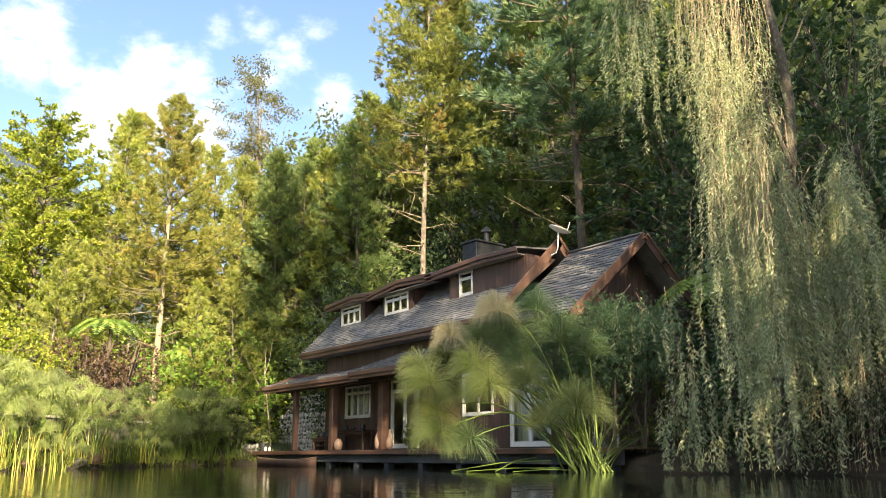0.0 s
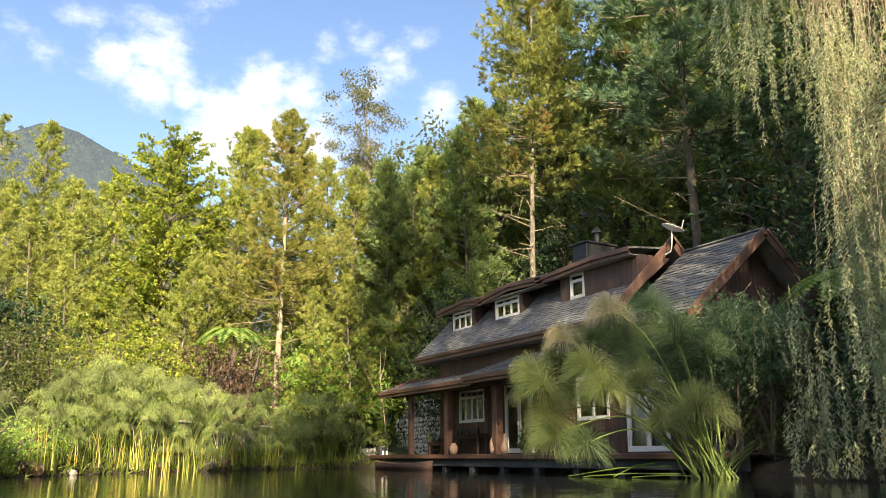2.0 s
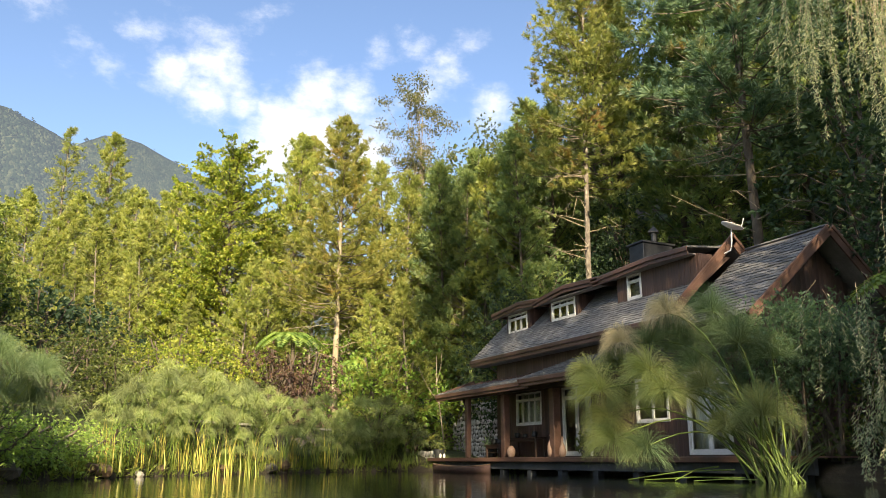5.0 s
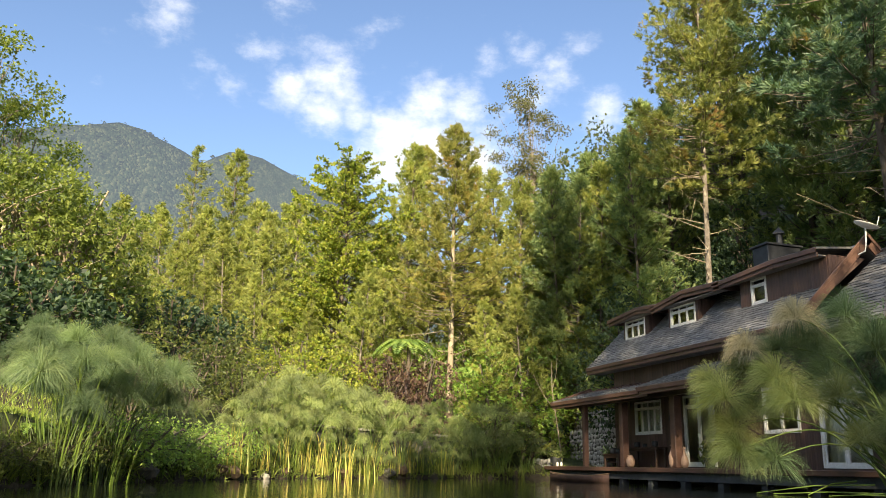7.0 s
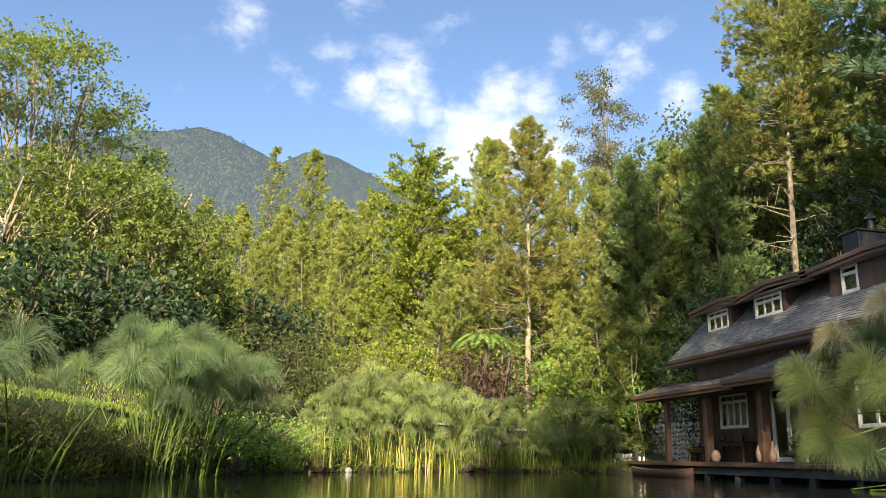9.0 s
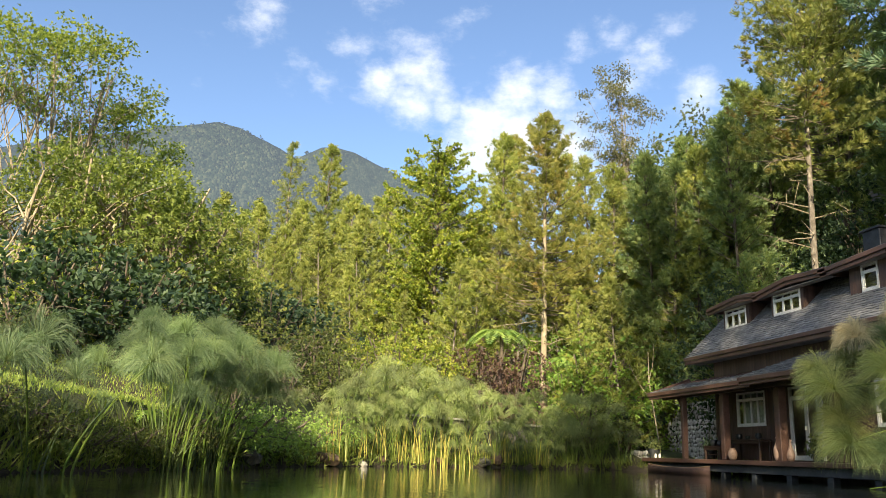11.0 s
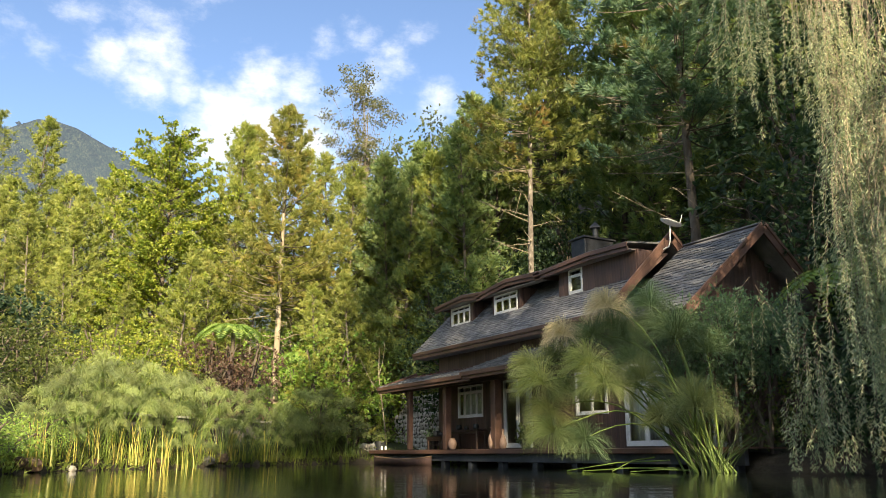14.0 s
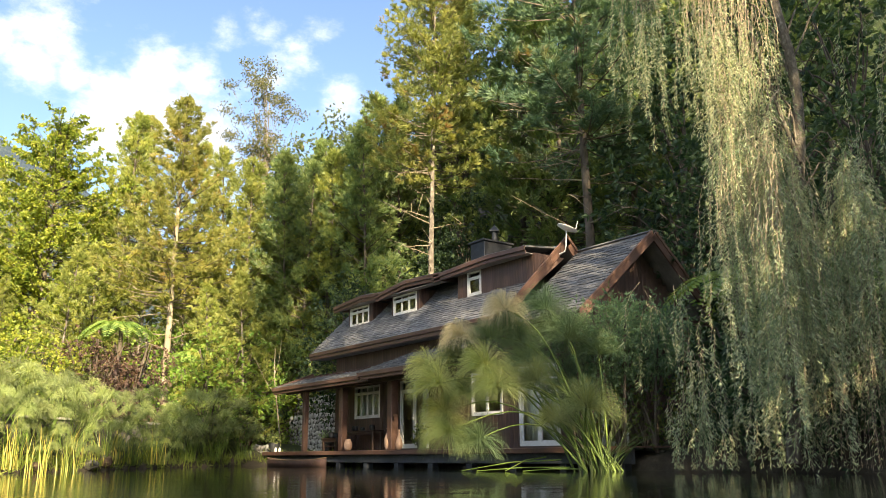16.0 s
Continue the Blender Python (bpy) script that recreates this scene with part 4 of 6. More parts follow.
gable = end_wall("gable_wall", GABLE_X - 0.16, GABLE_X, WALL_Y + 0.141, 22.14, 4.95, BAY_Y, 6.95, "red-brown boarded gable wall")
y = WALL_Y + 0.15
while y < 22.1:
    e = min(y + 0.2, 22.13)
    mid = (y + e) / 2
    board(gable, GABLE_X + 0.001, GABLE_X + 0.024, y + 0.004, e - 0.004, DECK_Z, 6.88 - abs(mid - BAY_Y) * 0.86)
    y = e
end_wall("end_wall", -31.2, -31.04, WALL_Y + 0.141, 22.0, 4.7, RIDGE_Y, 7.2, "boarded end wall beside the bank")
part("back_wall", box_bm(-31.03, -16.57, 22.0, 22.14, DECK_Z, 4.7, 0), M_ROOM, house, "plain inner back wall")
part("floor", box_bm(-31.0, -16.6, WALL_Y + 0.15, 21.98, 0.42, DECK_Z, 0), M_DARKWOOD, house)
part("upper_floor", box_bm(-31.0, -16.6, WALL_Y + 0.15, 21.98, 3.9, 4.08, 0), M_DARKWOOD, house)
part("room_divider", box_bm(-23.4, -23.3, WALL_Y + 0.16, 21.97, DECK_Z, 3.9, 0), M_ROOM, house)
part("partition", box_bm(-31.0, -16.6, 20.4, 20.5, DECK_Z, 3.9, 0), M_ROOM, house)
box("corner_post", (GABLE_X - 0.12, GABLE_X + 0.1, 22.15, 22.4, 0.0, 4.9), M_FASCIA, house, "oiled timber corner post")

# glazed side door on the gable
bm = bmesh.new()
for a, b, c, d in ((17.95, 18.05, DECK_Z, 3.0), (18.95, 19.05, DECK_Z, 3.0), (18.05, 18.95, 2.9, 3.0), (18.05, 18.95, DECK_Z, 0.8), (18.05, 18.95, 1.7, 1.78)):
    box_bm(GABLE_X + 0.03, GABLE_X + 0.1, a, b, c, d, 0, bm)
side_door = part("side_door", bm, M_WHITE, house, "white-framed side door under the gable")
part("pane", box_bm(GABLE_X + 0.05, GABLE_X + 0.06, 18.05, 18.95, 0.8, 2.9, 0), M_GLASS, side_door)


# roofs: solid slabs, each covered with separate slates
def slope_roof(name, x0, x1, y0, z0, y1, z1, thick, label):
    return part(name, slab_bm([(x0, y0, z0), (x1, y0, z0), (x1, y1, z1), (x0, y1, z1)], thick), M_SOFFIT, house, label)


SLATE = bpy.data.meshes.new("slate")
SLATE.from_pydata([(-.5, 0, 0), (.5, 0, 0), (.47, .5, 0), (.5, 1, 0), (-.5, 1, 0), (-.48, .4, 0), (-.5, 0, 1), (.5, 0, 1), (.5, 1, .25), (-.5, 1, .25)], [],
                  [(6, 7, 8, 9), (0, 1, 7, 6), (0, 6, 9, 4), (1, 3, 8, 7), (0, 4, 3, 1)])
SLATE.materials.append(M_SLATE)


def slates(roof, x0, x1, y0, z0, y1, z1, as_parts, seed, wide=0.26, show=0.19):
    """Courses of slates from eave to ridge; single pieces or one joined cover."""
    rng = random.Random(seed)
    run = math.hypot(y1 - y0, z1 - z0)
    up = Vector((0, (y1 - y0) / run, (z1 - z0) / run))
    nrm = Vector((0, -up.z, up.y)) if y1 > y0 else Vector((0, up.z * -1, up.y))
    if nrm.z < 0:
        nrm = -nrm
    rows = int(run / show)
    g = Geo()
    base = np.array([v.co for v in SLATE.vertices])
    quads = np.array([tuple(p.vertices) for p in SLATE.polygons])
    for r in range(rows):
        x = x0 + (0.5 if r % 2 else 0) * wide - rng.uniform(0, 0.06)
        while x < x1:
            w = wide * rng.uniform(0.8, 1.18)
            a, b = max(x, x0), min(x + w, x1)
            if b - a > 0.05:
                s = r * show + rng.uniform(-0.02, 0.02)
                m = Matrix((Vector((1, 0, 0)), up, nrm)).transposed().to_4x4()
                m.translation = Vector(((a + b) / 2, y0, z0)) + up * s + nrm * 0.004
                m = m @ Euler((rng.uniform(-0.035, 0.02), rng.uniform(-0.02, 0.02), rng.uniform(-0.03, 0.03))).to_matrix().to_4x4() @ Matrix.Diagonal((b - a - 0.008, show * 1.25, rng.uniform(0.02, 0.044), 1))
                if as_parts:
                    ob = new("slate", SLATE)
                    ob.matrix_basis = m
                    adopt(ob, roof)
                else:
                    mm = np.array(m)
                    g.add(base @ mm[:3, :3].T + mm[:3, 3], quads)
            x += w
    if not as_parts:
        geo_part("slates", g, M_SLATE, roof, "overlapping grey slates", kind="stuff")


main_roof = slope_roof("main_roof", -32.4, -18.95, EAVE_Y, EAVE_Z, RIDGE_Y, RIDGE_Z, 0.10, "grey slate roof slope over the front")
slope_roof("back_roof", -32.4, -18.95, 22.2, EAVE_Z, RIDGE_Y + 0.002, RIDGE_Z, 0.10, "grey slate roof slope over the back")
bay_roof = slope_roof("bay_roof", -18.9, -15.72, BAY_EAVE_Y, BAY_EAVE_Z, BAY_Y, BAY_Z, 0.10, "weathered slate roof slope of the gable bay")
bay_back = slope_roof("bay_back_roof", -18.9, -15.72, 22.75, 4.95, BAY_Y + 0.002, BAY_Z, 0.10, "slate roof slope behind the gable")
beam("ridge_cap", (-19.0, BAY_Y, BAY_Z + 0.02), (-15.7, BAY_Y, BAY_Z + 0.02), 0.2, 0.05, M_SLATE, house)

# fascias, barge boards
for k, (dy, dz, h) in enumerate(((0.0, -0.04, 0.15), (0.05, -0.19, 0.15))):
    beam("fascia_board", (-32.4, EAVE_Y - 0.03 + dy, EAVE_Z + dz), (-18.9, EAVE_Y - 0.03 + dy, EAVE_Z + dz), 0.05, h, M_FASCIA, house, "oiled red-brown fascia board")
part("soffit", box_bm(-32.3, -18.95, EAVE_Y + 0.05, WALL_Y - 0.03, EAVE_Z - 0.24, EAVE_Z - 0.20, 0), M_SOFFIT, house)


def barge(name, x, y0, z0, y1, z1, deep=0.30, label="oiled red-brown barge board"):
    beam(name, (x, y0, z0), (x, y1, z1), 0.06, deep, M_FASCIA, house, label)
    d = Vector((0, y1 - y0, z1 - z0)).normalized()
    n = Vector((0, -d.z, d.y)) * (1 if d.y > 0 else -1)
    beam(name, Vector((x + 0.035, y0, z0)) + n * 0.13, Vector((x + 0.035, y1, z1)) + n * 0.13, 0.07, 0.10, M_FASCIA, house, label)


barge("barge_board", -18.9, EAVE_Y - 0.05, EAVE_Z + 0.06, RIDGE_Y + 0.12, RIDGE_Z + 0.17)
barge("barge_board", -18.9, 22.2, EAVE_Z, RIDGE_Y - 0.10, RIDGE_Z + 0.17)
beam("barge_board", (-32.38, EAVE_Y + 0.05, EAVE_Z - 0.14), (-32.38, RIDGE_Y, RIDGE_Z - 0.16), 0.05, 0.14, M_WOOD, house)
barge("barge_board", -15.68, BAY_EAVE_Y, BAY_EAVE_Z - 0.12, BAY_Y + 0.02, BAY_Z - 0.1)
barge("barge_board", -15.68, 22.75, 4.83, BAY_Y + 0.03, BAY_Z - 0.1)
part("gable_soffit", slab_bm([(-16.38, BAY_Y, BAY_Z - 0.14), (-15.74, BAY_Y, BAY_Z - 0.14), (-15.74, 22.7, 4.79), (-16.38, 22.7, 4.79)], 0.03), M_SOFFIT, house, "grey boarded soffit under the gable")
box("eave_return", (-16.36, -15.75, 22.2, 22.8, 4.45, 4.62), M_FASCIA, house)

# dormers
DORMERS = [
    # wall x0, x1, roof left x, left z, peak x, peak z, right x, right z, window x0, x1, z0, z1, lights
    (-31.05, -29.10, -31.75, 6.94, -29.40, 7.12, -27.95, 7.00, -30.92, -29.32, 5.90, 6.74, 3),
    (-27.55, -25.55, -28.25, 6.93, -26.02, 7.19, -23.70, 7.08, -27.42, -25.74, 5.94, 6.74, 3),
    (-23.08, -19.00, -24.10, 7.04, -20.90, 7.19, -18.96, 7.12, -22.50, -21.72, 5.97, 6.86, 1),
]
DORM_Y, DORM_FRONT = 18.0, 17.6
for wx0, wx1, lx, lz, px, pz, rx, rz, gx0, gx1, gz0, gz1, lights in DORMERS:
    top = min(lz, rz) - 0.12
    boarded_wall("dormer_wall", wx0, wx1, 5.85, top, DORM_Y, [(gx0, gx1, gz0, gz1)], "red-brown boarded dormer front", 0.13)
    window(gx0, gx1, gz0, gz1, DORM_Y, lights, 0.1 if lights > 1 else 0.13, "dormer_window", "white-painted dormer window", 0.05)
    for sx in (wx0, wx1):
        bm = bmesh.new()
        prof = [(DORM_Y, 5.8), (DORM_Y, top), (19.42, top)]
        a, b = [bm.verts.new((sx - 0.03, y, z)) for y, z in prof], [bm.verts.new((sx + 0.03, y, z)) for y, z in prof]
        bm.faces.new(a)
        bm.faces.new(b[::-1])
        for k in range(3):
            bm.faces.new((a[k], a[(k + 1) % 3], b[(k + 1) % 3], b[k]))
        bmesh.ops.recalc_face_normals(bm, faces=bm.faces)
        cheek = part("dormer_cheek", bm, M_WOOD, house, "red-brown boarded dormer cheek")
        y = DORM_Y + 0.01
        while y < 19.3:
            low = EAVE_Z + (y + 0.06 - EAVE_Y) * (RIDGE_Z - EAVE_Z) / (RIDGE_Y - EAVE_Y)
            if top - low > 0.04:
                board(cheek, sx + 0.031, sx + 0.05, y + 0.003, y + 0.125, low, top)
            y += 0.13
    for ax, az, bx, bz in ((lx, lz, px, pz), (px, pz, rx, rz)):
        back = 0.22
        part("dormer_roof", slab_bm([(ax, DORM_FRONT, az), (bx, DORM_FRONT, bz), (bx, 19.75, bz + back), (ax, 19.75, az + back)], 0.06), M_SLATE, house, "shallow slate dormer roof")
        beam("fascia_board", (ax - 0.01, DORM_FRONT - 0.03, az - 0.10), (bx + 0.01, DORM_FRONT - 0.03, bz - 0.10), 0.05, 0.15, M_FASCIA, house)
        beam("fascia_board", (ax + 0.02, DORM_FRONT + 0.03, az - 0.24), (bx, DORM_FRONT + 0.03, bz - 0.24), 0.05, 0.14, M_FASCIA, house)
    part("dormer_soffit", box_bm(lx + 0.05, rx - 0.02, DORM_FRONT + 0.06, DORM_Y - 0.03, top - 0.06, top - 0.03, 0), M_SOFFIT, house)
    beam("fascia_board", (lx, DORM_FRONT, lz - 0.12), (lx, 19.0, lz - 0.05), 0.05, 0.2, M_FASCIA, house)

# chimney with its cowl
chimney = box("chimney", (-22.75, -21.95, 18.35, 19.7, 7.1, 8.05), M_CHIM, house, "black sheet-metal chimney casing", 0.02)
box("chimney_cap", (-22.82, -21.88, 18.28, 19.77, 8.05, 8.12), M_CHIM, chimney)
bm = turned_bm([(0.11, 0), (0.11, 0.34)], 12)
bmesh.ops.translate(bm, verts=bm.verts, vec=(-22.0, 18.9, 8.12))
part("flue", bm, M_CHIM, chimney)
bm = turned_bm([(0.26, 0), (0.26, 0.03), (0.04, 0.22), (0.02, 0.26)], 4)
bmesh.ops.translate(bm, verts=bm.verts, vec=(-22.0, 18.9, 8.46))
part("cowl", bm, M_CHIM, chimney)

# porch roof on posts
porch = slope_roof("porch_roof", -33.2, -25.3, 15.45, 3.30, WALL_Y - 0.03, 3.88, 0.08, "slate porch roof over the deck")
porch_step = slope_roof("porch_roof", -25.28, -21.6, 15.1, 3.34, WALL_Y - 0.03, 4.20, 0.08, "slate porch roof over the door")
for x0, x1, y, z in ((-33.23, -25.3, 15.43, 3.22), (-25.3, -21.6, 15.08, 3.24)):
    beam("fascia_board", (x0, y, z), (x1, y, z), 0.05, 0.15, M_FASCIA, house)
    beam("fascia_board", (x0 + 0.05, y + 0.06, z - 0.13), (x1, y + 0.06, z - 0.13), 0.05, 0.13, M_FASCIA, house)
beam("barge_board", (-25.3, 15.05, 3.18), (-25.3, WALL_Y - 0.05, 4.05), 0.06, 0.26, M_FASCIA, house)
beam("barge_board", (-33.22, 15.43, 3.2), (-33.22, WALL_Y - 0.05, 3.95), 0.06, 0.22, M_FASCIA, house)
beam("porch_beam", (-33.0, 16.05, 3.13), (-22.0, 16.05, 3.13), 0.14, 0.2, M_WOOD, house)
for x, y, w in ((-31.05, 15.98, 0.2), (-28.45, 16.3, 0.27), (-24.95, 16.35, 0.3), (-21.9, 16.2, 0.24)):
    box("porch_post", (x - w / 2, x + w / 2, y - w / 2, y + w / 2, DECK_Z, 3.04), M_FASCIA, house, "square oiled timber post", 0.02)
    beam("brace", (x, y, 2.55), (x - 0.45, y, 3.02), 0.09, 0.1, M_WOOD, house)
for k in range(12):
    x = -33.05 + k * 0.69
    beam("rafter", (x, 15.55, 3.22), (x, 17.4, 3.9), 0.07, 0.11, M_WOOD, house)

# deck on piles
deck = thing("deck", "low timber deck on dark beams over the water", "deck", at=(-25.0, 16.7, 0.0))
for k in range(9):
    box("deck_plank", (-35.0, -13.6, 15.92 + k * 0.178, 15.92 + k * 0.178 + 0.172, DECK_Z - 0.04, DECK_Z), M_FASCIA, deck, bevel=0.004)
box("deck_return", (-35.0, -31.25, 17.53, 20.5, DECK_Z - 0.05, DECK_Z), M_FASCIA, deck)
box("deck_fascia", (-35.0, -13.6, 15.88, 15.93, 0.44, 0.59), M_FASCIA, deck, "red-brown deck edge board")
box("deck_beam", (-34.8, -13.7, 16.05, 16.2, 0.16, 0.55), M_DARK_BEAM, deck, "dark blue-grey edge beam")
for k in range(11):
    x = -34.6 + k * 2.05
    box("pile", (x - 0.13, x + 0.13, 16.1, 16.36, -0.7, 0.2), M_DARK_BEAM, deck)
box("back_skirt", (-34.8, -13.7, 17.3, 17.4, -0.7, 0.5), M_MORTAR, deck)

# satellite dish on the roof edge
dish = thing("satellite_dish", "white oval satellite dish on a bent pole at the roof edge", "satellite dish", at=(-18.7, 19.0, 7.2))
g = Geo().tube([(-18.72, 18.95, 6.95), (-18.5, 18.98, 7.0), (-18.45, 19.0, 7.2), (-18.42, 19.02, 7.72)], 0.025, 8)
geo_part("pole", g, M_DISH, dish)
bm = turned_bm([(0.02, 0.0), (0.2, 0.025), (0.36, 0.085), (0.365, 0.1), (0.2, 0.04), (0.02, 0.015)], 28)
bmesh.ops.transform(bm, matrix=Matrix.Translation((-18.42, 19.02, 7.72)) @ Matrix.Rotation(radians(22), 4, Vector((-0.69, 0.72, 0))), verts=bm.verts)
part("reflector", bm, M_DISH, dish, smooth=True)
geo_part("feed_arm", Geo().tube([(-18.2, 19.2, 7.66), (-18.12, 19.25, 7.95), (-18.1, 19.25, 8.02)], 0.015, 6), M_DISH, dish)

# ---- trees on the hill behind the house ----
P_TALL = pine("tall pine with a pale bare trunk and sunlit crown", 29.0, 21, M_PINE_TALL, M_BARK, taper=0.5, spread=4.0, bare=0.45, whorls=50, sprays=14, brushes=4, per=11, trunk_r=0.21, dead=22, length=0.36, width=0.036, clump=0.7)
put(P_TALL, spot(54.1, 43), 20)
P_DARK = pine("broad dark green pine with dead lower boughs", 29.0, 22, M_PINE_DARK, M_BARK_DARK, taper=0.5, spread=6.0, bare=0.40, whorls=52, sprays=20, brushes=4, per=10, length=0.42, width=0.042, trunk_r=0.28, dead=30, droop=0.3, clump=0.85)
put(P_DARK, spot(42.2, 37), 70)
P_MID = pine("slender green pine crowded among others", 17.0, 23, M_PINE, M_BARK_DARK, taper=0.7, spread=3.3, bare=0.08, whorls=42, sprays=8, brushes=4, per=8, trunk_r=0.14, length=0.38, width=0.05, clump=0.7)
put(P_MID, spot(61.5, 46), 0)
P_RUST = pine("pine with a pale trunk and rusty sunlit needles", 17.2, 24, M_PINE_RUST, M_BARK_PALE, taper=1.0, spread=4.4, bare=0.34, whorls=42, sprays=11, brushes=4, per=11, trunk_r=0.2, dead=16, length=0.34, width=0.032, clump=0.65)
put(P_RUST, spot(72.2, 44), 130)
P_YOUNG = pine("young light-green pine among shrubs", 8.5, 25, M_PINE, M_BARK, taper=0.95, spread=2.6, bare=0.03, whorls=28, sprays=7, brushes=4, per=8, length=0.28, width=0.036, trunk_r=0.07, dead=2, clump=0.5)
put(P_YOUNG, spot(77.2, 46), 0, 0.9)

P_SHADE = put(recolour(P_MID, "green pine crowded on the slope, needles darkened for shade", crown=M_PINE_SHADE_TINT), spot(63.2, 46), 40, 0.95)
for az, d, turn, size in ((58.8, 44, 160, 1.05), (56.2, 50, 280, 1.2), (62.8, 54, 30, 1.1), (60.6, 47, 200, 0.9), (59.6, 48, 75, 1.15), (61.8, 50, 140, 1.1), (64.8, 51, 310, 1.0), (55.0, 53, 10, 1.1), (64.4, 47, 240, 0.98), (57.6, 59, 200, 1.35), (51.4, 62, 100, 1.5), (45.5, 51, 300, 1.7), (47.2, 50, 40, 1.6), (44.2, 48, 190, 1.5), (36.0, 44, 150, 1.75), (39.0, 50, 20, 1.7), (31.0, 43, 210, 1.6), (26.0, 40, 30, 1.6)):
    again(P_SHADE, spot(az, d), turn, size)
for az, d, turn, size in ((67.4, 49, 100, 0.95), (68.8, 53, 220, 0.95), (75.6, 50, 75, 0.98), (70.6, 56, 310, 0.98), (88.5, 68, 60, 0.97), (80.5, 60, 20, 0.9)):
    again(P_MID, spot(az, d), turn, size)
for az, d, turn, size in ((36.5, 50, 10, 1.0),):
    again(P_DARK, spot(az, d), turn, size)
again(P_RUST, spot(74.8, 54), 250, 1.0)
P_SLIM = pine("slim thin-crowned young pine above the thicket", 12.5, 26, M_PINE, M_BARK, taper=0.6, spread=1.7, bare=0.2, whorls=24, sprays=4, brushes=3, per=12, length=0.36, width=0.022, trunk_r=0.13, dead=3, clump=0.4)
put(P_SLIM, spot(90.75, 60), 50, (EYE + 60 * math.tan(radians(20.6)) - float(land(*polar(90.75, 60)))) / 12.5)
rng_young = np.random.default_rng(8)
for az, d, top in ((85.5, 48, 15.0), (88.3, 50, 15.6), (92.0, 46, 14.6), (94.8, 48, 15.4), (69.6, 41, 11.5), (67.0, 42, 12.5), (64.9, 49, 14.0), (82.5, 44, 11.0), (85.0, 50, 16.8), (86.4, 56, 17.2), (87.9, 52, 16.0), (89.6, 58, 17.0), (91.2, 50, 15.4),
                   (92.6, 55, 16.4), (94.2, 50, 15.8), (95.6, 56, 17.0), (97.0, 48, 16.0), (98.5, 52, 16.8), (83.2, 54, 17.5), (87.2, 64, 17.8), (93.4, 64, 16.6), (81.6, 53, 16.5), (76.8, 51, 16.0), (74.0, 48, 14.5), (71.0, 48, 15.0),
                   (69.4, 46, 14.0), (100.5, 46, 15.0), (103.0, 44, 14.5), (84.2, 61, 17.6), (90.2, 54, 16.2), (86.0, 45, 13.0), (89.4, 45, 12.6), (93.6, 42, 12.4), (78.6, 40, 13.6)):
    z = float(land(*polar(az, d)))
    again(P_YOUNG, spot(az, d), rng_young.uniform(0, 360), (EYE + d * math.tan(radians(top)) - z) / 8.5 * rng_young.uniform(0.94, 1.04))

T_HILL = broadleaf("forest_tree", "dense dark green forest tree on the slope", "tree", 14.0, 4.2, 31, M_LEAF_DARK, M_BARK_DARK, 0.1, 200, 40, 0.34, 0.45, 0.95, 0.2, "trees on the hillside", limb_every=5, uneven=1.3)
put(T_HILL, spot(35.5, 36), 110, 1.0)
for az, d, turn, size in ((29.0, 33, 170, 1.1), (24.0, 31, 230, 1.0), 
                          (60.0, 40, 140, 0.55), (31.5, 28, 240, 0.7), (26.0, 26, 10, 0.65), (53.0, 46.5, 20, 0.62), (55.4, 46, 80, 0.6), (51.4, 48, 140, 0.75), (57.0, 45, 200, 0.55), (53.8, 53, 260, 0.8)):
    again(T_HILL, spot(az, d), turn, size)
T_SUNNY = broadleaf("forest_tree", "leafy green tree standing against the sky", "tree", 21.0, 4.2, 32, M_LEAF_MID, M_BARK_DARK, 0.35, 230, 90, 0.25, 0.48, 0.95, 0.22, "trees on the hillside")
put(T_SUNNY, spot(60.2, 52), 0)
for az, d, turn, size in ((63.0, 57, 60, 0.92), (51.8, 60, 140, 1.3), (65.5, 60, 250, 0.85)):
    again(T_SUNNY, spot(az, d), turn, size)
T_EUC = broadleaf("eucalyptus_tree", "tall thin grey-green tree with a sparse see-through crown", "tree", 29.0, 3.4, 33, M_LEAF_GREY, M_BARK_PALE, 0.5, 60, 480, 0.18, 0.45, 0.8, 0.2, shell=0.5, hang=0.3, limb_every=1, limb=0.13, uneven=1.6)
put(T_EUC, spot(66.6, 70), 0)

# ---- trees on the far bank ----
T_LAYER = layered_tree("slender bright-green tree with layered branches", 14.3, 3.7, 34, M_LEAF_LIME, M_BARK_DARK)
put(T_LAYER, spot(80.3, 47), 40)
T_LEFT = broadleaf("broadleaf_tree", "tall many-stemmed tree with open sunlit crown and pale limbs", "tree", 12.0, 3.3, 35, M_LEAF_SUN, M_BARK_PALE, 0.66, 72, 210, 0.145, 0.42, 0.6, 0.06, "trees on the bank", stems=6, shell=0.7, limb_every=2, limb=0.42, uneven=1.6)
put(T_LEFT, spot(106.4, 32), 0, 0.94)
again(T_LEFT, spot(103.4, 34), 120, 0.80)
again(T_LEFT, spot(110.5, 31), 220, 0.94)
T_LOW = broadleaf("broadleaf_tree", "low spreading tree with drooping glossy leaves and pale twisting limbs", "tree", 6.4, 2.6, 36, M_LEAF, M_BARK_PALE, 0.26, 80, 140, 0.165, 0.4, 0.65, 0.10, "trees on the bank", stems=3, limb_every=2, hang=0.5, limb=0.5, uneven=1.6)
put(T_LOW, spot(104.4, 28), 0, 1.1)
for az, d, turn, size in ((100.4, 28.5, 200, 1.12), (98.0, 31, 80, 1.0), (95.6, 33, 150, 0.62), (108.0, 27, 300, 0.9)):
    again(T_LOW, spot(az, d), turn, size)

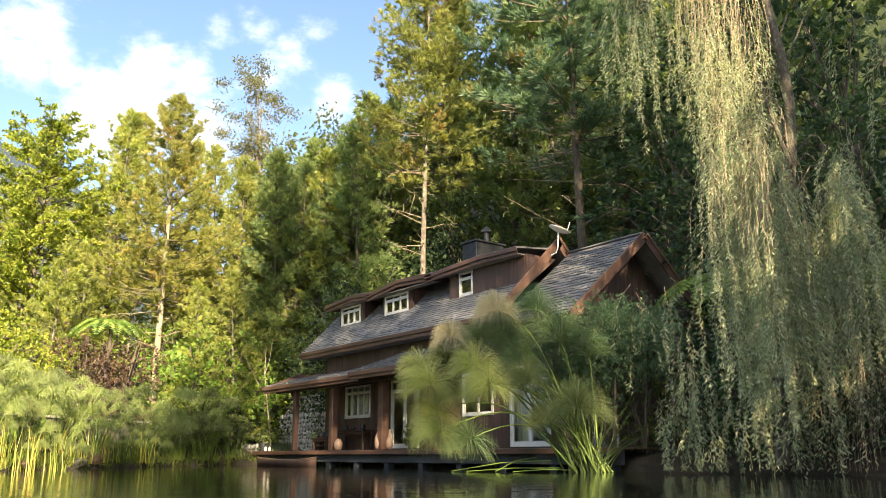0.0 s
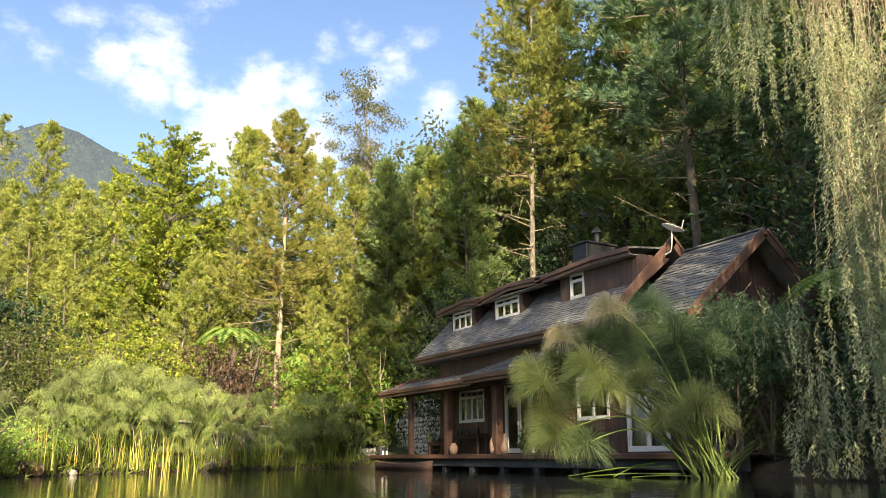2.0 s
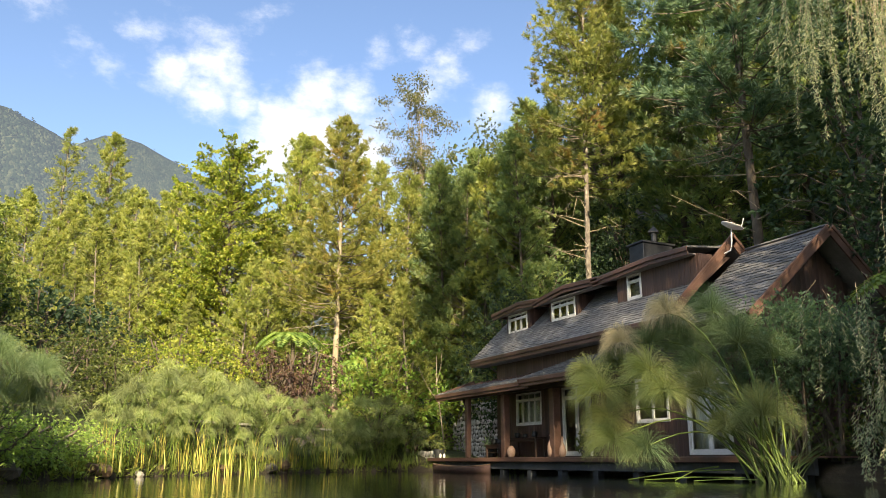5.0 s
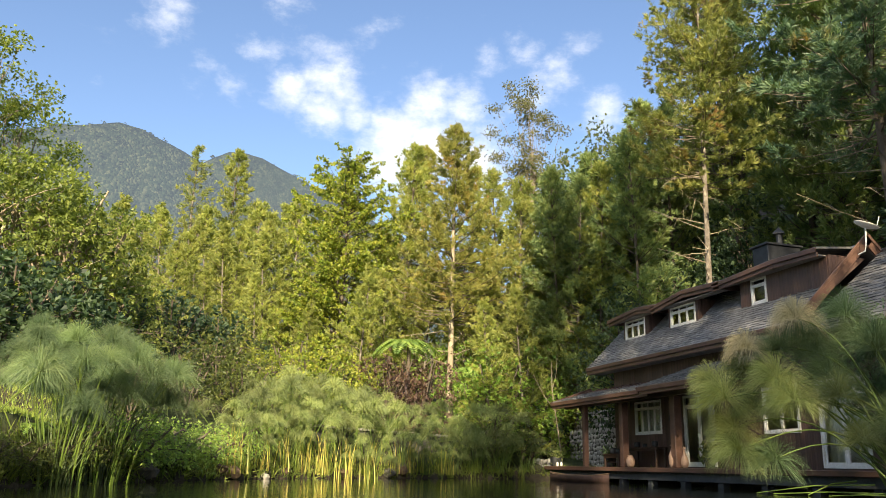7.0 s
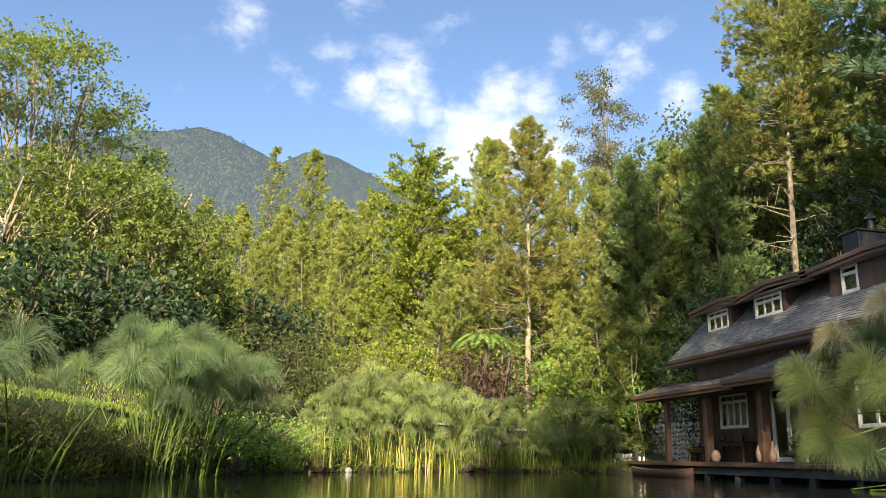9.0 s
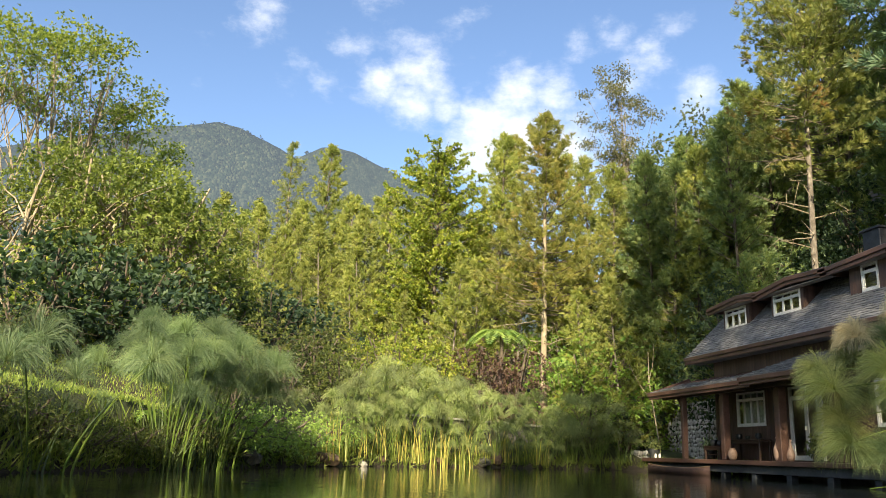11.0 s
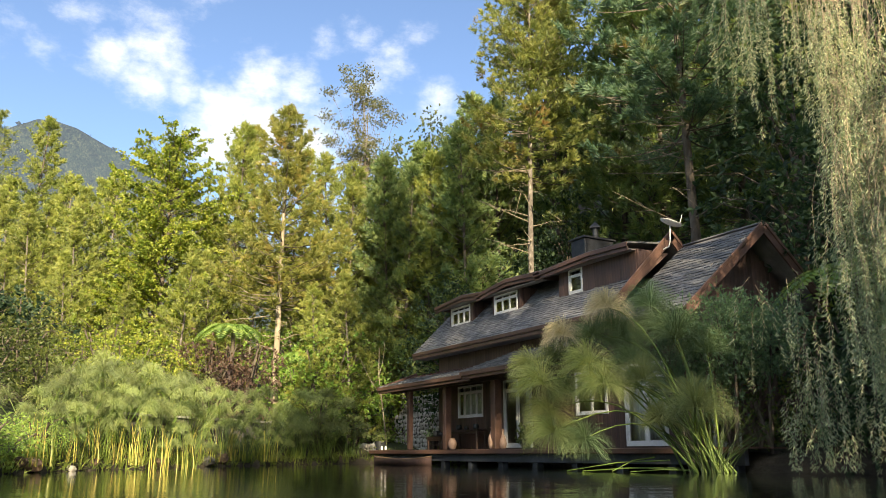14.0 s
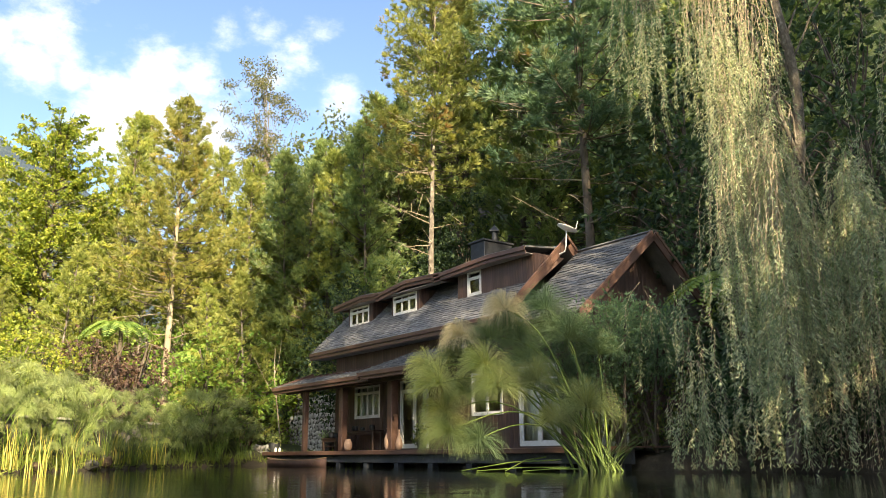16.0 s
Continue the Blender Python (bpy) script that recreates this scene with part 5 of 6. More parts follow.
# ---- undergrowth ----
S_DARK = shrub("dense shrub with dark glossy leaves", 3.4, 2.0, 41, M_LEAF_DARK, 90, 28, 0.26, 0.5, 0.55)
put(S_DARK, spot(91.5, 36), 0)
for az, d, turn, size in ((88.6, 38, 60, 1.0), (94.6, 33, 130, 0.9), (67.0, 42, 20, 0.8), (98.5, 27, 70, 0.7), (57.0, 39, 60, 0.9), (101.6, 23.5, 20, 0.95), (104.2, 22.5, 140, 0.9), (99.4, 25.5, 250, 1.0), (107.0, 21.5, 310, 0.9), (34.0, 23.5, 10, 0.8), (29.0, 22.5, 80, 0.8), (24.0, 21.0, 150, 0.9), (20.0, 21.5, 30, 0.9),
                          (26.5, 24.5, 200, 1.2), (31.5, 25.0, 240, 1.2), (31.0, 20.6, 20, 0.7), (28.0, 20.3, 100, 0.75), (25.0, 20.0, 190, 0.75), (22.0, 19.8, 260, 0.8)):
    again(S_DARK, spot(az, d), turn, size)
S_LIME = shrub("bright lime-green leafy shrub", 3.2, 1.9, 42, M_LEAF_LIME, 100, 46, 0.155, 0.45, 0.5)
put(S_LIME, spot(81.8, 35), 0)
S_GREEN = put(recolour(S_LIME, "broad mid-green leafy shrub below the pines", crown=M_LEAF_GREEN), spot(70.2, 41), 50, 1.1)
for az, d, turn, size in ((68.6, 42.5, 100, 1.55), (66.4, 43, 10, 1.3), (71.0, 46, 220, 1.5)):
    again(S_GREEN, spot(az, d), turn, size)
for az, d, turn, size in ((47.6, 39, 60, 0.9), (46.2, 41, 170, 1.1), (84.6, 34, 200, 0.8), (82.6, 37, 20, 1.2), (79.6, 38, 320, 1.1), (102.8, 25.5, 30, 0.9), (105.6, 24.5, 110, 0.9)):
    again(S_LIME, spot(az, d), turn, size)
S_RED = shrub("purple-brown leaved shrub with bare twigs", 4.0, 1.7, 43, M_LEAF_RED, 80, 50, 0.15, 0.45, 0.5, 8)
put(S_RED, spot(76.6, 37.5), 0, 1.1)
again(S_RED, spot(74.4, 38.5), 120, 1.1)
S_MID = shrub("mid-green leafy bush on the bank", 2.4, 1.6, 44, M_LEAF_MID, 80, 48, 0.13, 0.45, 0.5)
put(S_MID, spot(86.4, 31), 0)
for az, d, turn, size in ((79.0, 36, 90, 1.0), (90.0, 28, 140, 1.0), (93.5, 24, 190, 0.8), (69.0, 39, 70, 1.0), (108.0, 19, 230, 0.5),
                          (83.5, 31, 310, 0.8), (39.5, 22.5, 60, 0.9), (96.5, 30, 0, 1.2), (88.0, 34, 60, 1.1)):
    again(S_MID, spot(az, d), turn, size)
SAPLING = thing("sapling", "thin pale bare forked sapling before the stone wall", "sapling")
for path, r in ((((64.3, 0.4), (64.5, 1.6), (64.8, 3.2)), 0.045), (((64.8, 3.2), (65.0, 4.2), (65.0, 5.6)), 0.03), (((64.8, 3.2), (65.6, 4.0), (66.3, 5.0)), 0.025), (((65.0, 4.2), (64.7, 5.0), (64.6, 6.0)), 0.018)):
    geo_part("branch" if r < 0.04 else "trunk", Geo().tube(along(np.array([[*polar(az, 40.5), z] for az, z in path]), np.linspace(0, 1, 8)), np.linspace(r, r * 0.6, 8), 6), M_BARK_PALE, SAPLING, smooth=True)
# shade under the papyrus heads put into this darker leaf colour
S_LOW = shrub("low fern-like bank greenery with shade-darkened leaves", 0.8, 1.1, 45, M_LEAF_MID, 60, 60, 0.075, 0.35, 0.3)
put(S_LOW, spot(98.2, 15.6), 0, 0.6)
S_SUNNY = put(recolour(S_LOW, "low bright fern-like greenery on the bank", crown=M_FERN), spot(92.0, 19.4), 0)
for az, d, turn, size in ((94.0, 18.0, 40, 1.0), (89.5, 21.6, 90, 1.0), (90.6, 20.2, 10, 1.1), (92.8, 18.5, 200, 1.1), (63.0, 42.5, 20, 1.1), (65.2, 44.6, 120, 1.3), (96.0, 16.7, 60, 0.8), (99.6, 15.0, 280, 0.6), (102.2, 14.1, 330, 0.6), (105.0, 13.2, 80, 0.6), (88.2, 22.4, 180, 0.8), (97.0, 16.4, 130, 0.7), (100.8, 14.7, 170, 0.55), (103.5, 13.8, 220, 0.55), (87.0, 24, 260, 1.0), (106.5, 13.0, 300, 0.6), (109.5, 12.2, 340, 0.7)):
    again(S_LOW if az > 94.5 else S_SUNNY, spot(az, d), turn, size)

# ---- papyrus and reeds ----
PAP = papyrus("tall papyrus clump with soft green mop heads", 51, 12, 2.1, 1.25, 0.47, 230, 0.0046, dry=0.0, blades=22, low=0.45, tails=False)
put(PAP, spot(82.0, 28.6), 0)
for az, d, turn, size in ((84.4, 27.2, 60, 0.95), (86.6, 24.6, 120, 0.85), (79.6, 30.2, 180, 1.05), (77.6, 31.8, 240, 1.1), (75.4, 32.6, 300, 1.0), (72.6, 34.6, 20, 1.1), (70.6, 36.4, 80, 1.15), (68.8, 37.6, 140, 1.1), (66.9, 39.4, 200, 0.8),
                          (70.4, 36.2, 150, 0.62), (72.2, 34.6, 30, 0.6), (73.8, 33.2, 250, 0.66), (77.6, 30.0, 10, 0.62), (79.2, 28.9, 130, 0.5), (85.6, 24.4, 70, 0.6), (80.8, 32.5, 250, 1.2), (76.4, 35, 310, 0.9), (84.0, 30.5, 200, 1.1),
                          (83.2, 26.4, 100, 0.7), (81.0, 28.2, 160, 0.75)):
    again(PAP, spot(az, d, 0.1), turn, size)
PAP_LEFT = papyrus("large papyrus clump with tall stems and drooping heads", 52, 20, 2.6, 1.35, 0.58, 700, 0.0019, splay=0.5, dry=0.0, blades=40, low=0.5, tails=False, shade_tint=1.0)
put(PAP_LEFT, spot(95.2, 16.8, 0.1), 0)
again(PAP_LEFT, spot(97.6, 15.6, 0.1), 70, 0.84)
PAP_EDGE = papyrus("leaning papyrus stems with high soft heads over the lawn", 53, 7, 1.75, 1.2, 0.5, 420, 0.0024, splay=0.6, dry=0.0, blades=8, low=0.85, shade_tint=1.0)
put(PAP_EDGE, spot(105.2, 12.7, 0.1), 0)
again(PAP_EDGE, spot(113.0, 10.4, 0.1), 280, 1.0)
REED = reeds("sunlit yellow-green reed clump at the waterline", 61, 46, 1.4, 0.7, 0.013)
put(REED, spot(80.0, 28.0), 0)
for az, d, turn, size in ((81.8, 27.0, 40, 1.0), (83.4, 26.0, 80, 1.0), (85.2, 24.8, 120, 0.9), (78.2, 29.6, 160, 1.0), (76.6, 31.2, 200, 0.9), (74.6, 32.9, 240, 1.0), (87.0, 23.2, 280, 1.0), (72.8, 34.2, 320, 0.9)):
    again(REED, spot(az, d, 0.1), turn, size)

# lawn on the bank
g_lawn, rng_lawn = Geo(), np.random.default_rng(14)
a_lawn = rng_lawn.uniform(97, 116, 9000)
d_lawn = shore(a_lawn) + 1.6 + rng_lawn.uniform(0, 9, 9000)
x_lawn, y_lawn = polar(a_lawn, d_lawn)
g_lawn.needles(np.stack([x_lawn, y_lawn, land(x_lawn, y_lawn) - 0.02], 1), rng_lawn.normal(0, 0.35, (9000, 3)) * [1, 1, 0] + [0, 0, 1.0], rng_lawn.uniform(0.06, 0.16, 9000), 0.03, rng_lawn)
tagged(geo_part("lawn_grass", g_lawn, M_GRASS, None), "short sunlit lawn grass on the bank", "grass", kind="stuff")

# grass and weeds hanging over the water's edge
g_edge, rng_edge = Geo(), np.random.default_rng(15)
a_edge = rng_edge.uniform(58, 112, 9000)
d_edge = shore(a_edge) + rng_edge.uniform(0.02, 1.3, 9000) * rng_edge.uniform(0.2, 1, 9000)
x_edge, y_edge = polar(a_edge, d_edge)
clump = np.sin(a_edge * 5.1) * np.sin(a_edge * 13.7 + d_edge) > -0.25
p_edge = np.stack([x_edge, y_edge, land(x_edge, y_edge) - 0.02], 1)[clump]
lean = rng_edge.normal(0, 0.5, p_edge.shape) + np.stack([-x_edge, -y_edge, 0 * x_edge], 1)[clump] / d_edge[clump][:, None] * 0.5 + [0, 0, 0.8]
g_edge.needles(p_edge, lean, rng_edge.uniform(0.12, 0.45, len(p_edge)), 0.035, rng_edge)
tagged(geo_part("bank_grass", g_edge, M_LEAF, None), "dark grass and weeds overhanging the pond edge", "grass", kind="stuff")

# the big papyrus before the house
near_pap = thing("papyrus_clump", "big leaning papyrus clump with golden and green heads before the house", "papyrus", "papyrus round the pond")
g_stem, rng_pap = Geo(), np.random.default_rng(77)
ROOT = np.array([*polar(42.6, 20.6), 0.0])
HEADS = [  # azimuth, elevation of the tip, distance, size, tint
    (48.7, 9.9, 20.6, 0.85, "dry"), (51.9, 8.1, 20.9, 0.75, "dry"), (50.2, 6.0, 20.0, 0.95, "bright"), (53.5, 4.8, 20.2, 1.0, "bright"), (54.2, 5.9, 20.8, 0.8, "bright"), (49.9, 8.0, 21.2, 0.8, "shade_tint"),
    (45.8, 9.9, 21.0, 1.0, "shade_tint"), (44.2, 7.6, 20.6, 1.15, "shade_tint"), (46.6, 4.9, 20.0, 0.95, "mid"), (52.8, 1.5, 20.2, 0.95, "mid"), (50.7, 1.0, 20.4, 0.9, "shade_tint"), (53.1, 2.9, 20.6, 0.85, "bright"),
    (49.3, 4.7, 19.8, 1.0, "mid"), (48.0, 8.6, 21.4, 0.95, "shade_tint"), (47.2, 6.2, 21.0, 0.9, "shade_tint"), (51.6, 4.2, 20.8, 0.9, "mid"), (52.2, 6.6, 21.2, 0.8, "mid"), (45.2, 8.4, 21.2, 1.1, "shade_tint"), (43.3, 3.0, 19.6, 1.1, "mid"), (42.3, 6.6, 20.8, 1.0, "shade_tint"), (47.6, 7.6, 21.2, 0.8, "shade_tint"), (49.0, 4.4, 20.6, 0.9, "mid"), (45.4, 2.2, 20.2, 0.7, "mid")]
HEAD_TINT = {"dry": M_PAPYRUS_DRY, "bright": M_PAPYRUS_SUN_TINT, "mid": M_PAPYRUS, "shade_tint": M_PAPYRUS_SHADE_TINT}
for az, el, d, size, tint in HEADS:
    x, y = polar(az, d)
    tip = np.array([x, y, EYE + d * math.tan(radians(el))])
    q = np.linspace(0, 1, 9)[:, None]
    root = ROOT + rng_pap.normal(0, 0.35, 3) * [1, 1, 0]
    path = root * (1 - q) + tip * q + np.array([0, 0, 1.0]) * 0.22 * np.linalg.norm(tip - root) * np.sin(q * 3.14)
    culm = geo_part("culm", Geo().tube(path, np.linspace(0.03, 0.014, 9), 6), M_CULM, near_pap, smooth=True)
    g = Geo()
    umbel(g, rng_pap, path[-1], path[-1] - path[-2] + np.array([0, 0, 0.05]), size * 0.8, 1200, 0.0022, True, 1.0 if tint == "dry" else 0.6)
    geo_part("umbel", g, HEAD_TINT[tint], culm, "golden withered head" if tint == "dry" else "")
for _ in range(55):
    a = rng_pap.uniform(0, 6.28)
    out = np.array([math.cos(a), math.sin(a), 0])
    q = np.linspace(0, 1, 7)[:, None]
    hh = rng_pap.uniform(0.7, 1.9)
    path = ROOT + out * 0.5 * rng_pap.uniform() + out * rng_pap.uniform(0.3, 1.9) * q ** 1.7 + np.array([0, 0, 1.0]) * hh * q
    g_stem.tube(path, np.linspace(0.017, 0.004, 7), 4)
geo_part("blades", g_stem, M_CULM_SHADE_TINT, near_pap, kind="stuff")
S_FINE = broadleaf("shrub", "fine-leaved dark green bush beside the gable", "shrub", 5.0, 1.7, 46, M_PINE_DARK, M_BARK_DARK, 0.42, 110, 150, 0.13, 0.2, 0.6, 0.05, "shrubs on the bank", 0.1, 0.5, 0.3, 4, limb_every=4, uneven=1.5)
put(S_FINE, spot(41.0, 21.6), 0, 0.92)
again(S_FINE, spot(38.8, 21.9), 90, 0.8)
again(S_FINE, spot(43.8, 22.0), 200, 0.86)

# ---- weeping willow ----
willow = thing("weeping_willow", "weeping willow with long trailing twigs, sunlit above and shaded below", "willow tree")
rng_wil = np.random.default_rng(90)
g_wood, g_twig, g_leaf = Geo(), Geo(), Geo()
STEM = ((30.4, 0.2), (29.6, 3.0), (28.6, 5.4), (27.8, 6.9), (27.5, 8.2), (27.7, 9.4), (28.2, 10.6), (28.8, 14.0))
trunk_path = along(np.array([[*polar(az, 18.7), z] for az, z in STEM]), np.linspace(0, 1, 30))
g_wood.tube(trunk_path, np.linspace(0.15, 0.09, 30), 10)
FORK = ((27.9, 6.6), (28.6, 7.6), (29.3, 8.7), (30.2, 10.4), (31.2, 13.4))
fork_path = along(np.array([[*polar(az, 18.5), z] for az, z in FORK]), np.linspace(0, 1, 16))
GROUPS = [  # azimuth range, top and bottom heights, twigs, spread in depth, where the leaves begin, how leafy
    (35.2, 29.4, 10.2, 13.5, 6.4, 8.8, 120, 0.9, 0.4, 0.75), (38.2, 35.6, 11.0, 13.5, 7.8, 9.6, 24, 0.5, 0.1, 1.0), (33.0, 31.4, 8.2, 10.0, 3.8, 6.0, 34, 0.5, 0.3, 1.0),
    (32.9, 28.4, 6.8, 9.5, 3.8, 6.2, 120, 0.7, 0.05, 1.0), (33.0, 27.2, 4.6, 7.2, 0.1, 2.6, 190, 0.9, 0.15, 0.9), (29.2, 22.6, 4.2, 6.6, 0.1, 1.2, 150, 0.7, -1.0, 0.9),
    (38.9, 36.6, 3.3, 4.0, 2.2, 3.1, 12, 0.4, 0.0, 1.0), (37.3, 33.6, 1.2, 3.0, 0.1, 0.8, 44, 0.5, 0.0, 1.0), (25.0, 19.5, 9.5, 12.5, 6.2, 9.0, 21, 0.8, 0.3, 0.8), (24.6, 20.0, 5.6, 8.4, 3.0, 6.0, 21, 0.8, 0.2, 0.7)]
for a0, a1, t0, t1, b0, b1, count, reach, start, leafy in GROUPS:
    for k in range(count):
        if k % 7 == 0:
            ca, cd, ct, cb = rng_wil.uniform(a1, a0), 18.6 + rng_wil.normal(0, reach), rng_wil.uniform(t0, t1), rng_wil.uniform(b0, b1)
        az, d = ca + rng_wil.normal(0, 0.26), cd + rng_wil.normal(0, 0.1)
        zb = max(0.1, cb + rng_wil.normal(0, 0.7))
        zt = max(ct + rng_wil.normal(0, 0.3), zb + 0.7)
        x, y = polar(az, d)
        n = max(6, int((zt - zb) / 0.4))
        q = np.linspace(0, 1, n)[:, None]
        a = rng_wil.uniform(0, 6.28)
        drift = np.array([math.cos(a), math.sin(a), 0]) * rng_wil.uniform(0.1, 0.55)
        path = np.array([x, y, 0]) + np.array([0, 0, 1.0]) * (zt + (zb - zt) * q ** 1.15) + drift * np.sqrt(q) + np.cumsum(rng_wil.normal(0, 0.06, (n, 3)), 0) * [1, 1, 0]
        g_twig.tube(path, np.linspace(0.0055, 0.002, n), 3)
        m = int((zt - zb) / 0.018)
        s = np.sort(rng_wil.uniform(0.0, 1, m))
        dense = np.clip((s - start) * 2.2, 0.08, 1) if start >= 0 else np.clip(1.7 - 1.9 * s, 0.10, 1)
        s = s[rng_wil.uniform(size=m) < dense * leafy]
        c = along(path, s) + rng_wil.normal(0, 0.03, (len(s), 3))
        w = a + np.where(np.arange(len(s)) % 2 == 0, 0.7, -0.7) + rng_wil.normal(0, 0.9, len(s))
        dirs = np.stack([np.cos(w), np.sin(w), -0.35 - rng_wil.uniform(0, 1.3, len(s))], 1)
        g_leaf.leaves(c, dirs, rng_wil.normal(size=c.shape), rng_wil.uniform(0.07, 0.14, len(c)), 0.021)
geo_part("limb", Geo().tube(fork_path, np.linspace(0.06, 0.025, 16), 8), M_BARK_WILLOW, willow, "pale forked limb", smooth=True)
for k in range(16):
    a0, a1, t0, t1, b0, b1, count, reach, start, leafy = GROUPS[(0, 3, 4, 5, 8, 0)[k % 6]]
    az, d, zt = rng_wil.uniform(a1, a0), 18.6 + rng_wil.normal(0, 0.5), rng_wil.uniform(t0, t1)
    s = along(trunk_path, np.array(np.clip((zt - 1.2) / 14.0, 0.05, 0.97)))
    e = np.array([*polar(az, d), zt])
    q = np.linspace(0, 1, 9)[:, None]
    path = s * (1 - q) + e * q + np.array([0, 0, 0.9]) * np.sin(q * 3.14) + rng_wil.normal(0, 0.04, (9, 3)) * np.sin(q * 3.14)
    geo_part("limb", Geo().tube(path, np.linspace(0.028, 0.008, 9), 5), M_BARK_WILLOW, willow, smooth=True)
geo_part("trunk", g_wood, M_BARK_WILLOW, willow, smooth=True)
geo_part("twigs", g_twig, M_STRAND, willow, "long bare trailing twigs", kind="stuff")
geo_part("leaves", g_leaf, M_WILLOW, willow, kind="stuff")

# ---- ferns ----
F_BIG = fern("tree fern with broad bright fronds behind the gable", 71, 13, 2.4, 5.0)
put(F_BIG, spot(32.4, 25.5), 0)
again(F_BIG, spot(33.6, 29.5), 50, 1.1)
again(F_BIG, spot(25.0, 24.0), 100, 0.9)
F_BANK = fern("tree fern catching the sun above the shrubs", 72, 14, 1.5, 4.1)
put(F_BANK, spot(75.3, 38.0), 20, 1.1)
again(F_BANK, spot(70.6, 42.5), 80, 0.9)
F_LOW = fern("low bright fern on the bank", 73, 12, 0.8, 0.0, "fern", "fern", 0.8)
put(F_LOW, spot(91.0, 21.0), 0)
for az, d, turn, size in ((93.0, 18.9, 40, 1.0), (95.5, 17.8, 100, 0.9), (90.2, 22.6, 160, 1.0), (88.4, 24.0, 220, 0.8), (99.0, 16.2, 280, 0.6), (104.0, 13.6, 330, 0.5)):
    again(F_LOW, spot(az, d), turn, size)

# ---- unseen tall near-slope trees beside the viewer, added to shade house and banks ----
T_CASTER = broadleaf("forest_tree", "unseen tall leafy tree, added to cast shade", "tree", 14.0, 4.2, 37, M_LEAF_DARK, M_BARK_DARK, 0.1, 200, 30, 0.62, 0.48, 1.0, 0.2, "trees on the hillside", limb_every=5)
put(T_CASTER, Vector((34.0, 22.0, float(land(34.0, 22.0)))), 0, 1.0)
for x, y, turn, size, tall in ((35.3, 4.0, 120, 0.70, 3.1), (36.9, 8.2, 180, 0.85, 2.6), (38.6, 12.8, 240, 0.95, 2.3), (40.3, 17.6, 300, 0.95, 2.3),
                               (-2.4, 17.6, 30, 0.6, 1.6), (30.4, -10.2, 150, 0.5, 3.05), (29.3, -13.0, 20, 0.38, 3.2)):
    again(T_CASTER, Vector((x, y, float(land(x, y)))), turn, size, tall=tall)

T_CASTER_OPEN = broadleaf("forest_tree", "unseen tall thin-crowned tree, added for dappled shade", "tree", 14.0, 4.2, 38, M_LEAF_DARK, M_BARK_DARK, 0.1, 165, 24, 0.62, 0.46, 0.9, 0.2, "trees on the hillside", limb_every=5)
put(T_CASTER_OPEN, Vector((32.8, -3.4, float(land(32.8, -3.4)))), 60, 0.66, tall=4.2)
again(T_CASTER_OPEN, Vector((31.7, -6.6, float(land(31.7, -6.6)))), 200, 0.76, tall=3.5)
again(T_CASTER, Vector((11.15, 10.8, float(land(11.15, 10.8)))), 200, 0.58, tall=2.75)
again(T_CASTER_OPEN, Vector((7.8, 9.7, float(land(7.8, 9.7)))), 80, 0.66, tall=1.5)
again(T_CASTER, Vector((9.0, -11.0, float(land(9.0, -11.0)))), 130, 0.5, tall=1.53)

# ---- things on the deck ----
def canoe():
    boat = thing("dugout_canoe", "old wooden dugout canoe with pale gunwale, moored beside the deck", "canoe", at=(-30.6, 15.35, 0.0))
    half, wide = 2.6, 0.36
    g, rim = Geo(), Geo()
    xs = np.linspace(-half, half, 25)
    w = wide * (1 - (np.abs(xs) / half) ** 2.6) + 0.015
    sheer = 0.24 + 0.10 * (xs / half) ** 4
    ring = np.array([(-1, 1), (-0.86, 0.35), (-0.5, -0.1), (0, -0.2), (0.5, -0.1), (0.86, 0.35), (1, 1), (0.84, 1), (0.7, 0.4), (0.0, 0.1), (-0.7, 0.4), (-0.84, 1)])
    v = np.stack([np.repeat(xs, 12), (w[:, None] * ring[:, 0]).ravel() + 15.35, (-0.08 + (sheer[:, None] + 0.08) * (ring[:, 1] + 0.2) / 1.2).ravel()], 1)
    v[:, 0] -= 30.6
    i, j = np.meshgrid(np.arange(24), np.arange(12), indexing="ij")
    g.add(v, np.stack([i * 12 + j, i * 12 + (j + 1) % 12, (i + 1) * 12 + (j + 1) % 12, (i + 1) * 12 + j], -1).reshape(-1, 4))
    geo_part("hull", g, M_WOOD, boat, smooth=True)
    for sgn in (-1, 1):
        path = np.stack([xs - 30.6, 15.35 + sgn * w * 0.95, sheer + 0.012], 1)
        geo_part("gunwale", Geo().tube(path, 0.022, 6), M_OLDWOOD, boat, "pale worn gunwale")
    for x in (-1.2, 0.9):
        box("thwart", (x - 30.68, x - 30.52, 15.05, 15.65, 0.17, 0.2), M_OLDWOOD, boat)


canoe()


def turned(name, label, category, at_place, profile, material, sides=20, group=""):
    ob = part(name, turned_bm(profile, sides), material, None, smooth=True)
    ob.location = at_place
    return tagged(ob, label, category, group)


turned("vase", "round pale clay vase standing on the deck", "vase", (-27.85, 16.2, DECK_Z), [(0.08, 0), (0.13, 0.05), (0.165, 0.18), (0.155, 0.3), (0.1, 0.38), (0.09, 0.41), (0.11, 0.43), (0.09, 0.43), (0.07, 0.39)], M_CLAY)
for x in (-34.15, -33.75):
    turned("lantern_jar", "small white candle jar on the deck edge", "jar", (x, 16.15, DECK_Z), [(0.04, 0), (0.05, 0.015), (0.05, 0.13), (0.035, 0.16), (0.035, 0.18), (0.03, 0.18)], M_WHITE, 12, "candle jars")


